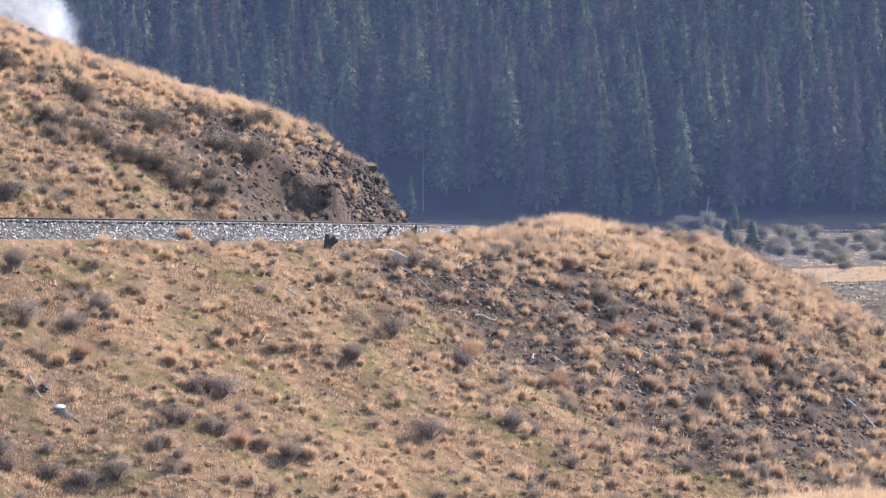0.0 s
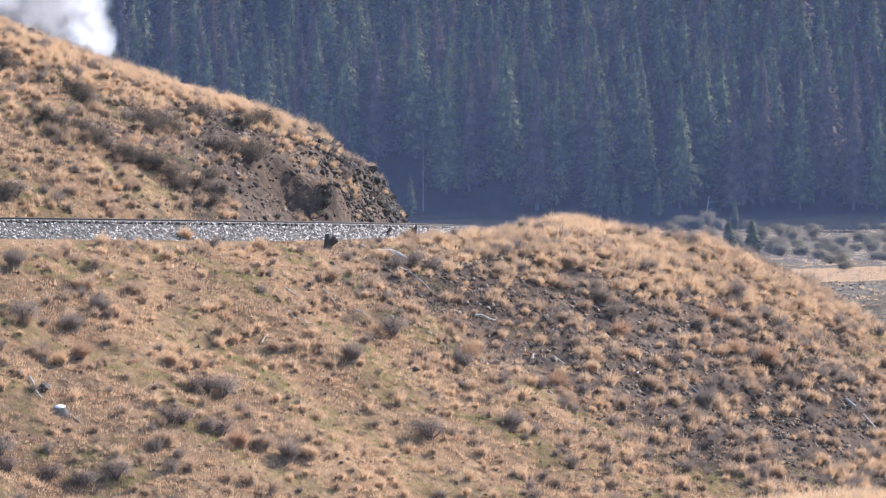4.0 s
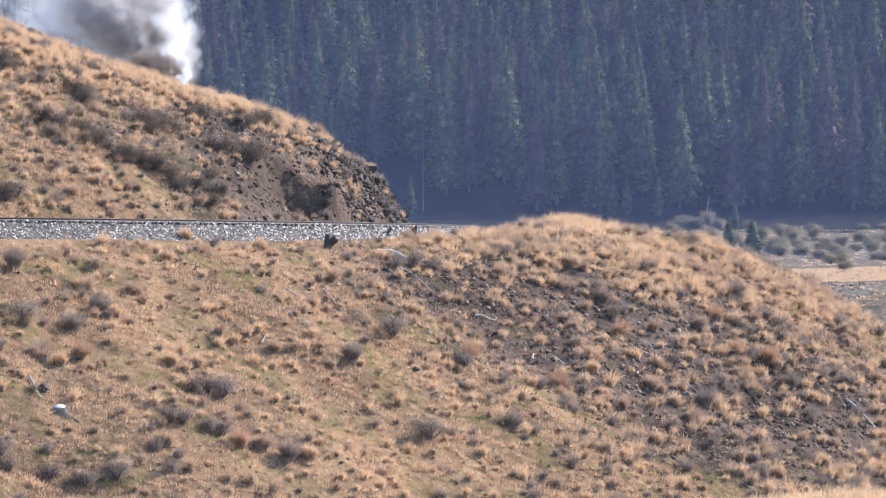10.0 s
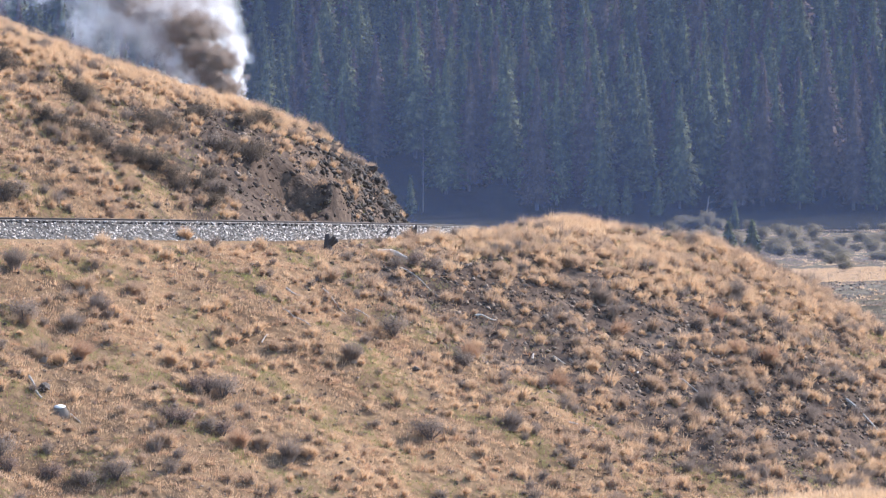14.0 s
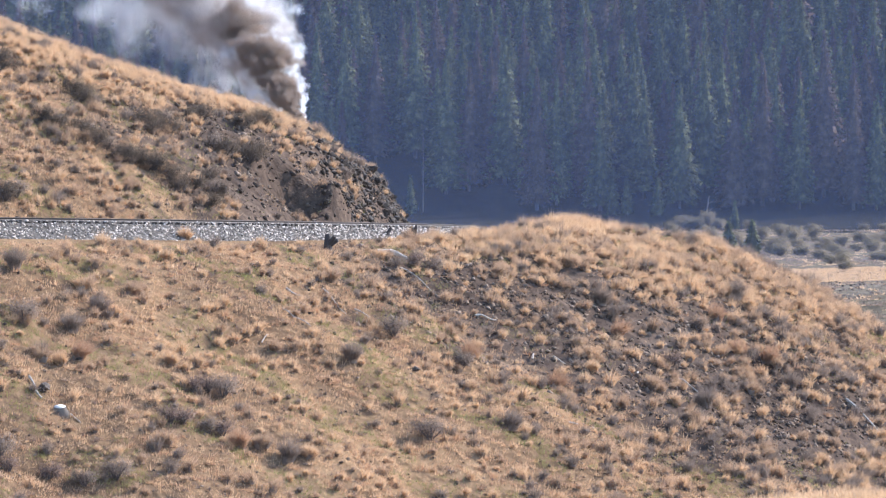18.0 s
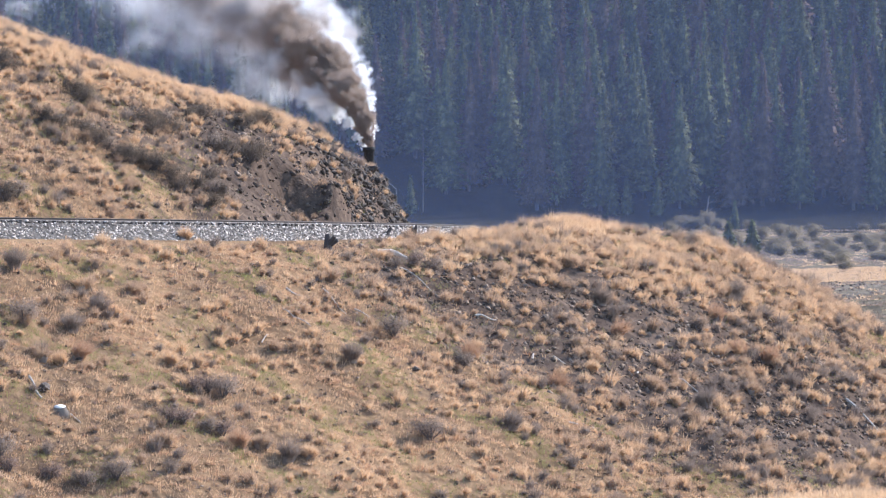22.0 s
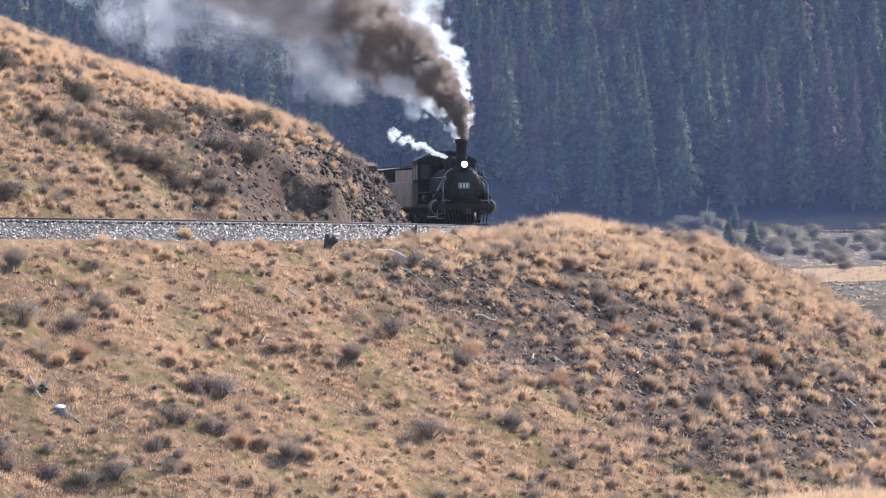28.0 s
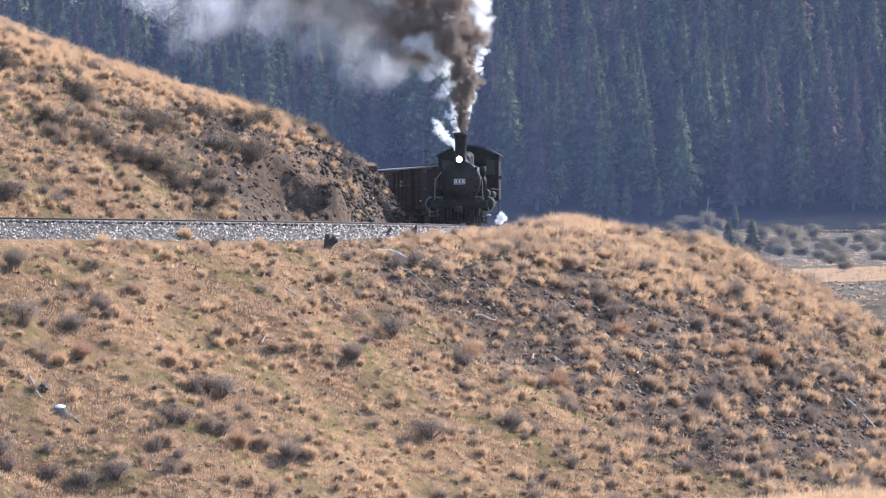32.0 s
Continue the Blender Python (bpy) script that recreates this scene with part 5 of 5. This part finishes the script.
for px, py, ln, r, hd in ((1.78, 300.4, 0.95, 0.05, 25), (1.45, 282.1, 0.75, 0.055, -60), (10.2, 304.3, 1.1, 0.05, -30), (-0.9, 301.3, 2.2, 0.03, -40), (-5.8, 287.4, 1.6, 0.03, -45), (-4.4, 293.4, 1.5, 0.03, -50),
                          (-6.0, 292.1, 0.7, 0.05, -20), (3.7, 297.8, 0.35, 0.05, 80), (8.1, 301.7, 0.4, 0.05, 80), (4.8, 298.5, 0.5, 0.035, 10), (-7.0, 284.4, 0.6, 0.03, 70), (-3.3, 293.6, 0.6, 0.035, -10), (7.4, 310.4, 0.6, 0.03, 30),
                          (-13.9, 269.2, 0.9, 0.04, -20), (5.3, 290.5, 0.5, 0.03, 15), (-15.3, 270.3, 0.5, 0.05, -50), (-15.1, 269.7, 0.35, 0.06, -30)):
    log_thing(px, py, ln, r, hd, DEAD_WOOD, PALE)
log_thing(-2.13, 304.2, 1.25, 0.15, 4, DEAD_WOOD, "bleached log lying below the ballast bank")
log_thing(18.1, 312.7, 2.2, 0.06, -55, DEAD_WOOD, "weathered grey log lying down the steep slope", 0.35)


def stump(px, py, r, h, wood, top, label, roots=5, seed=1):
    g_ = random.Random(seed)
    t = tagged(new("tree_stump"), label, "stump")
    z0 = on_ground(px, py)
    bm = turned(B(), [(r * 2.0, -0.2), (r * 1.55, 0.05), (r * 1.15, h * 0.5), (r * 0.97, h)], None, 18)
    for v in bm.verts:
        v.co += 0.08 * r * noise.noise_vector(v.co * 4 / r * 0.3)
    part("bole", bm, wood, t)
    if top:
        part("cut_face", turned(B(), [(r * 0.94, h), (r * 0.94, h + 0.012), (0.01, h + 0.02)], None, 18), top, t, "pale sawn face")
    for i in range(roots):
        a = 6.283 * i / roots + g_.uniform(-0.4, 0.4)
        bm = B()
        bar(bm, (r * 0.8 * math.cos(a), r * 0.8 * math.sin(a), 0.06), (r * 1.8 * math.cos(a), r * 1.8 * math.sin(a), -0.14), r * 0.26, 7)
        part("root", bm, wood, t)
    t.matrix_basis = pose(px, py, z0, 16, 0, 0)
    return t


stump(-14.24, 269.2, 0.23, 0.26, WILLOW, CUT_WOOD, "low sawn stump with a pale cut face, in the grass")


def snag(px, py, prongs, label):
    t = tagged(new("charred_stump"), label, "stump")
    part("base", rod(B(), 0.24, 0.14, 0.35, pose(0, 0, 0.1), 10), CHAR_WOOD, t)
    for lean, turn, ln, r in prongs:
        m_ = pose(0, 0, 0.15, lean, 0, turn) @ Matrix.Translation((0, 0, ln / 2))
        bm = rod(B(), r, r * 0.55, ln, m_, 9)
        for v in bm.verts:
            v.co += 0.05 * noise.noise_vector(v.co * 6)
        part("prong", bm, CHAR_WOOD, t)
    t.matrix_basis = pose(px, py, on_ground(px, py))
    return t


snag(-4.8, 302.0, ((38, 60, 0.55, 0.15), (-10, 20, 0.5, 0.17), (60, 80, 0.5, 0.12)), "charred forked stump below the ballast bank")
snag(-1.25, 316.0, ((12, 70, 0.45, 0.11), (-20, 60, 0.4, 0.10)), "small charred stump beside the ballast bank")
snag(-2.45, 314.0, ((30, 80, 0.4, 0.09),), "short burnt stub beside the ballast bank")

# ---- valley: willows, young spruces, a dead snag ----
WILLOW_LABEL = "bare grey-brown willow thicket on the valley floor"
willows = [shrub_model(1.3, 1.4, 521, VALLEY_LEAF, WILLOW_LABEL, "bush", 3200, 0.085, "willow_bush", "willows on the valley floor"),
           shrub_model(1.2, 2.0, 522, VALLEY_LEAF, WILLOW_LABEL, "bush", 3200, 0.085, "willow_bush", "willows on the valley floor"),
           shrub_model(1.1, 1.0, 523, VALLEY_LEAF, "low grey sagebrush on the valley floor", "bush", 2200, 0.07, "willow_bush", "willows on the valley floor")]
willow_used = [False] * 3
g = random.Random(8)
for i in range(120):
    py = g.choice((g.uniform(620, 1000), g.uniform(760, 1115)))
    px = g.uniform(0.026 * py, 0.066 * py)
    k = g.choice((0, 1)) if py > 800 and g.random() < 0.45 else 2
    plant(willows, willow_used, k, pose(px, py, on_ground(px, py) - 0.1, 0, 0, g.uniform(0, 360)))
# a thicket heaped round the foot of the dead snag
for i in range(14):
    px, py = g.gauss(40.6, 2.6), g.uniform(1116, 1134)
    plant(willows, willow_used, g.choice((0, 1)), pose(px, py, on_ground(px, py) - 0.1 + 0.9 * max(0, 1 - abs(px - 41) / 3), 0, 0, g.uniform(0, 360)))
YOUNG = "young spruce standing alone in front of the wood"
for px, py, h, w in YOUNGSTERS + [(33.9, 860, 3.6, 1.1), (35.0, 820, 3.8, 1.2), (-5.2, 1160, 6.5, 1.1)]:
    t = conifer(h, w, int(h * 100), False, YOUNG, 26, 12)
    t.matrix_basis = pose(px, py, on_ground(px, py))
dead = tagged(new("dead_snag"), "leaning bare dead tree trunk at the edge of the wood", "dead tree")
bm = rod(B(), 0.22, 0.06, 5.5, pose(0, 0, 2.6, 0, 8, 0), 8)
part("trunk", bm, WILLOW, dead)
for i in range(7):
    bm = B()
    bar(bm, (0.1, 0, 1.2 + 0.55 * i), (0.1 + random.uniform(-0.9, 0.9), random.uniform(-0.5, 0.5), 1.7 + 0.55 * i), 0.04, 5)
    part("limb", bm, WILLOW, dead)
dead.matrix_basis = pose(41.4, 1137, on_ground(41.4, 1137))
for px, py, h in ((-3.2, 1164, 13.8),):
    t = tagged(new("bare_trunk"), "bare pale dead trunk standing before the dark wood", "dead tree")
    part("trunk", rod(B(), 0.09, 0.03, h, pose(0, 0, h / 2 - 0.3), 7), WILLOW, t)
    for i in range(4):
        bm = B()
        a = random.uniform(0, 6.28)
        zz = h * (0.55 + 0.11 * i)
        bar(bm, (0, 0, zz), (0.9 * math.cos(a), 0.9 * math.sin(a), zz - 0.3), 0.025, 5)
        part("limb", bm, WILLOW, t)
    t.matrix_basis = pose(px, py, on_ground(px, py))


# ---- haze over the valley: flat tinted sheets in place of hazy air; the nearest lifts the darks ----
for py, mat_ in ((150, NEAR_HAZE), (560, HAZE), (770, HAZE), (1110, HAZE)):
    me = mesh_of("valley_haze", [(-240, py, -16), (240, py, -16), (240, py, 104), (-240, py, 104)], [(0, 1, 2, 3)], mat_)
    tagged(new("valley_haze", me), "flat thin tinted sheet standing in for haze", "haze", kind="stuff")


# ---- smoke and steam: clouds that drift in rigid billows ----
def billow_mesh(name, radius, depth, seed, material, lobes=26, tight=0.27):
    """A lumpy cloud spun of very fine slivers; depth says how thick it lies."""
    g = np.random.default_rng(seed)
    ln, wd = 0.05 + 0.13 * radius, (0.004 + 0.003 * radius) * min(1.0, max(0.22, depth / 1.2))
    count = int(depth * 3.1416 * (0.85 * radius) ** 2 / (0.5 * ln * wd * 0.65))
    c = g.normal(0, 1, (lobes, 3))
    c = c / np.linalg.norm(c, axis=1)[:, None] * radius * g.uniform(0.15, 0.72, (lobes, 1))
    which = g.integers(0, lobes, count)
    w = g.normal(0, 1, (count, 3))
    w = w / np.linalg.norm(w, axis=1)[:, None] * (g.uniform(0, 1, (count, 1)) ** 0.45)
    p = c[which] + w * radius * tight * g.uniform(0.7, 1.25, (lobes, 1))[which]
    a, b = g.normal(0, 1, (count, 3)), g.normal(0, 1, (count, 3))
    a = a / np.linalg.norm(a, axis=1)[:, None] * ln
    b = b / np.linalg.norm(b, axis=1)[:, None] * wd
    v = np.stack([p - a / 2, p - a / 2 + b, p + a / 2], 1).reshape(-1, 3)
    return mesh_of(name, v, np.arange(count * 3).reshape(-1, 3), material)


BROWN = [billow_mesh("billow", r, 1.7, 200 + i, SMOKE_BROWN) for i, r in enumerate((0.42, 0.46, 0.48, 0.38))]
WHITE = [billow_mesh("billow", r, 1.2, 220 + i, STEAM) for i, r in enumerate((0.38, 0.44, 0.47))]
THIN = [billow_mesh("wisp", r, 0.3, 230 + i, STEAM, 18, 0.4) for i, r in enumerate((0.46, 0.48))]
# broader billows for the body of the plume: small at the chimney, wide aloft
BODY = {}
for r, dep in ((0.3, 2.4), (0.5, 2.0), (0.8, 1.6), (1.2, 1.2), (1.7, 0.9)):
    for kind, mat_, share in (("brown", SMOKE_BROWN, 1.0), ("grey", SMOKE_GREY, 0.7), ("white", STEAM, 0.5), ("thin", STEAM, 0.22 if r < 1 else 0.13)):
        BODY[kind, r] = [billow_mesh("billow", r, dep * share, 400 + int(r * 10) + 7 * i + len(kind), mat_, 34 if r > 0.6 else 20, 0.36 if kind == "thin" else 0.25) for i in range(2)]
SUNNY = Vector((0.8, 0.0, 0.6))  # across the plume, towards the rim whose sunlight is painted with white billows


def wind(t):
    """The breeze across the line, in metres a second to the left."""
    return float(np.interp(t, [-10, 1, 5, 9, 14, 17, 19, 22, 25, 28, 30.4, 31.2, 32], [-0.25, 0.15, 0.4, 0.1, 0.35, 0.75, 0.9, 1.3, 1.8, 2.2, 2.2, 1.3, 1.1]))


def tightness(te):
    """Smoke climbs in a narrower column before the breeze gets up."""
    return float(np.interp(te, [6.0, 10.0, 17.0, 21.0, 25.0, 30.0, 30.8], [0.8, 0.66, 0.72, 0.9, 1.0, 1.0, 0.95]))


def drift(te, age):
    """How far smoke that left the chimney at te has come after so long: left, back, up."""
    n = 24
    dt = age / n if age > 0 else 0
    left = sum(wind(te + (i + 0.5) * dt) * (1 - math.exp(-(i + 0.5) * dt / 0.35)) for i in range(n)) * dt
    strong = float(np.interp(te, [15.0, 20.0, 30.1, 30.8], [6.2, 5.0, 5.0, 7.8]))
    up = 1.15 * age + (strong - 1.15) * 0.9 * (1 - math.exp(-age / 0.9))
    carry = 1.1 * (1 - math.exp(-age / 0.4))
    return left, carry, up


PUFFS = []  # (puff, leaves at, [(billow, way, spread, turn)])
g = random.Random(9)
te = -7.0
while te < 31.95:
    puff = tagged(new("smoke_puff"), "puff of brown coal smoke and steam from the chimney, whitened towards the sun", "smoke", "puffs of smoke")
    kids = []
    for k in range(8):
        a = g.uniform(0, 6.283)
        r = math.sqrt(g.uniform(0.02, 1.0))
        way = Vector((r * math.cos(a), r * math.sin(a), g.uniform(-0.15, 0.6)))
        # white billows paint sunlight on the sunny side, steam trails off the lee; dark smoke keeps to the heart and
        # the near side
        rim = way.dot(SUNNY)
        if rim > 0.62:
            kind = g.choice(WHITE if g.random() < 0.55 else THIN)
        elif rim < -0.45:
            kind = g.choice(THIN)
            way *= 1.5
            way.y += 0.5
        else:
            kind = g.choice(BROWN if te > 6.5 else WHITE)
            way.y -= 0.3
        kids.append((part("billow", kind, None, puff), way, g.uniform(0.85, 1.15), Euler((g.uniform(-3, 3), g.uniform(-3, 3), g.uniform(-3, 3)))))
    PUFFS.append((puff, te, kids))
    te += 0.32 if te > 5 else 0.38

# the standing body of the plume: each billow keeps its age, so that it stays where smoke of that age is
plume = tagged(new("smoke_plume"), "tall plume of brown coal smoke and white steam, whitened along its sunlit rim", "smoke")
PLUME = []
for k in range(440):
    u = (k + 0.5) / 440
    age = 0.04 + 6.0 * u ** 1.3
    wide = 0.17 + 1.75 * age ** 0.85
    r = min((0.3, 0.5, 0.8, 1.2, 1.7), key=lambda q: abs(q - (0.27 + 0.62 * age)))
    a = g.uniform(0, 6.283)
    q = math.sqrt(g.uniform(0, 1))
    way = Vector((q * math.cos(a), q * math.sin(a), g.uniform(-0.5, 0.5)))
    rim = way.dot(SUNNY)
    # the sunward rim is made white by material, as if brightly lit
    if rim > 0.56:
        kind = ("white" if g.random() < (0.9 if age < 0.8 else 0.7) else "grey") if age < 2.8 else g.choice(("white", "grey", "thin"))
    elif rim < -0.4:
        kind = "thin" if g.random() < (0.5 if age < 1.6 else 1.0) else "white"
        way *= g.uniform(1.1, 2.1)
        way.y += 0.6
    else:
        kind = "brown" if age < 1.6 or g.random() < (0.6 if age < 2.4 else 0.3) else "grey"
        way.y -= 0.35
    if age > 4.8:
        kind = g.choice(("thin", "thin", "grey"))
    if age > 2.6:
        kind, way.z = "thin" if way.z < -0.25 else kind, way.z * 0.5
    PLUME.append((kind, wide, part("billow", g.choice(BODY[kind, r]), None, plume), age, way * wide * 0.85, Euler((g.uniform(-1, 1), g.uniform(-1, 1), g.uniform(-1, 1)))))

# white steam from the safety valve, blown back over the cab
steam_jet = tagged(new("steam_jet"), "white jet of steam from the safety valve trailing over the cab", "steam")
JET = []
for i in range(22):
    k = i / 21
    me = billow_mesh("steam_wisp", 0.13 + 0.20 * k, 1.8 if k < 0.6 else 0.7, 300 + i, STEAM, 10, 0.4)
    JET.append((part("steam_wisp", me, None, steam_jet), k))
# steam from the drain cocks beside the pilot
COCKS = []
drain_steam = tagged(new("drain_steam"), "small white cloud of steam from the cylinder drain cocks", "steam")
for i in range(6):
    me = billow_mesh("steam_wisp", 0.16 + 0.035 * i, 1.6, 330 + i, STEAM, 10, 0.4)
    COCKS.append((part("steam_wisp", me, None, drain_steam), i))


def motions():
    """Keys everything that moves: the train on its line, its wheels, the smoke and steam."""
    steps = [0.0, 4.0, 8.0, 12.0, 16.0, 20.0, 22.0, 24.0] + [24.0 + 0.5 * i for i in range(1, 17)]
    for thing, back, base in TRAIN:
        walk(thing, [(t, car_pose(line_s(t) + back, base)) for t in steps])
    for ob, r, (x, y, z) in WHEELS:
        turn = math.degrees(SPEED / r)
        step = 75.0 / turn
        k = int(32.0 / step) + 1
        walk(ob, [(32.0 * i / k, pose(x, y, z, 0, turn * 32.0 * i / k, 0)) for i in range(k + 1)])
    for puff, te, kids in PUFFS:
        rows = []
        start = max(te, 0.0)
        if te > 0:
            t = 0.0
            while t < te - 0.05:
                rows.append((t, car_pose(line_s(t), 3.0) @ Matrix.Translation((3.12, 0, 2.0))))
                t += 2.0 if t < 20 else 0.7
            if te > 0.3:
                rows = [q for q in rows if q[0] < te - 0.3] + [(te - 0.06, car_pose(line_s(te - 0.06), 3.0) @ Matrix.Translation((3.12, 0, 2.1)))]
        out = (car_pose(line_s(te), 3.0) @ Matrix.Translation((3.15, 0, 4.15))).translation
        for age in (0.0, 0.25, 0.55, 0.95, 1.5, 2.2, 3.2, 4.5, 6.5, 9.0, 13.0, 20.0, 40.0):
            t = te + age
            if t < 0 or t > 33.5:
                continue
            left, carry, up = drift(te, age)
            rows.append((t, Matrix.Translation(out + Vector((-left + 0.1 * carry, -carry, up)))))
        if rows[0][0] > 0:
            rows.insert(0, (0.0, rows[0][1] if te > 0 else Matrix.Translation(out + Vector((-drift(te, -te)[0], -1.1, drift(te, -te)[2])))))
        if rows[-1][0] < 32:
            left, carry, up = drift(te, 32 - te)
            rows.append((32.0, Matrix.Translation(out + Vector((-left, -carry, up)))))
        walk(puff, rows)
        for ob, way, spread, turn in kids:
            sub = []
            if te > 0:
                sub.append((0.0, pose(0, 0, 0)))
            for age in sorted({0.0, 0.4, 1.0, 2.0, 4.0, 8.0, max(-te, 0.0)}):
                t = te + age
                if t < 0 or t > 34:
                    continue
                wide = min(0.12 + spread * (1.35 * age ** 0.85), 2.3)
                m = Matrix.Translation(way * wide * tightness(te)) @ (Euler([c * 0.15 * min(age, 4) for c in turn]).to_matrix().to_4x4())
                sub.append((t, m))
            if not sub:
                sub = [(0.0, Matrix.Translation(way * spread * 1.6))]
            if sub[-1][0] < 32:
                sub.append((32.0, Matrix.Translation(way * spread * 2.3)))
            walk(ob, sub)
    for kind, wide, ob, age, off, turn in PLUME:
        rows = []
        for i in range(33):
            t = float(i)
            out = (car_pose(line_s(t - age), 3.0) @ Matrix.Translation((3.15, 0, 4.3))).translation
            left, carry, up = drift(t - age, age)
            sway = 0.12 * age * Vector((math.sin(1.1 * t + 9 * age), math.sin(0.9 * t + 5 * age), math.sin(1.3 * t + 7 * age)))
            m = Matrix.Translation(out + Vector((-left + 0.1 * carry, -carry, up)) + off * tightness(t - age) + sway)
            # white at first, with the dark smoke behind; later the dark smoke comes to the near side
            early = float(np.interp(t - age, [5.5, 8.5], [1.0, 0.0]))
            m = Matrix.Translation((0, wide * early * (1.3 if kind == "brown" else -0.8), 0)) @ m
            rows.append((t, m @ Euler([c * 0.35 * t for c in turn]).to_matrix().to_4x4()))
        walk(ob, rows)
    walk(steam_jet, [(t, car_pose(line_s(t), 3.0)) for t in steps])
    for ob, k in JET:
        rows = []
        for i in range(33):
            t = float(i)
            w = 0.22 * math.sin(1.9 * t + 5 * k + 17 * k * k) * k
            lean = wind(t) / 2.0
            rows.append((t, pose(-0.6 - 2.6 * k, -(0.25 + 2.3 * k * lean), 3.45 + 1.25 * k + w, 40 * math.sin(t + k), 0, 30 * math.sin(0.7 * t + 3 * k))))
        walk(ob, rows)
    walk(drain_steam, [(t, car_pose(line_s(t), 3.0)) for t in steps])
    for ob, i in COCKS:
        hid = pose(3.1, 1.22, 0.98)
        rows = [(0.0, hid), (28.9 + 0.35 * i, hid)]
        for j in range(8):
            t = 29.2 + 0.35 * i + 0.4 * j
            if t > 32:
                break
            a = 0.3 + 0.12 * j
            rows.append((t, pose(3.5 + 0.5 * a + 0.15 * i, 1.35 + 0.35 * a + 0.05 * i, 0.12 + 0.05 * i + 0.04 * math.sin(3 * t + i), 0, 0, 25 * j)))
        if rows[-1][0] < 32:
            rows.append((32.0, pose(3.9 + 0.15 * i, 1.8 + 0.05 * i, 0.15 + 0.05 * i)))
        walk(ob, rows)


motions()
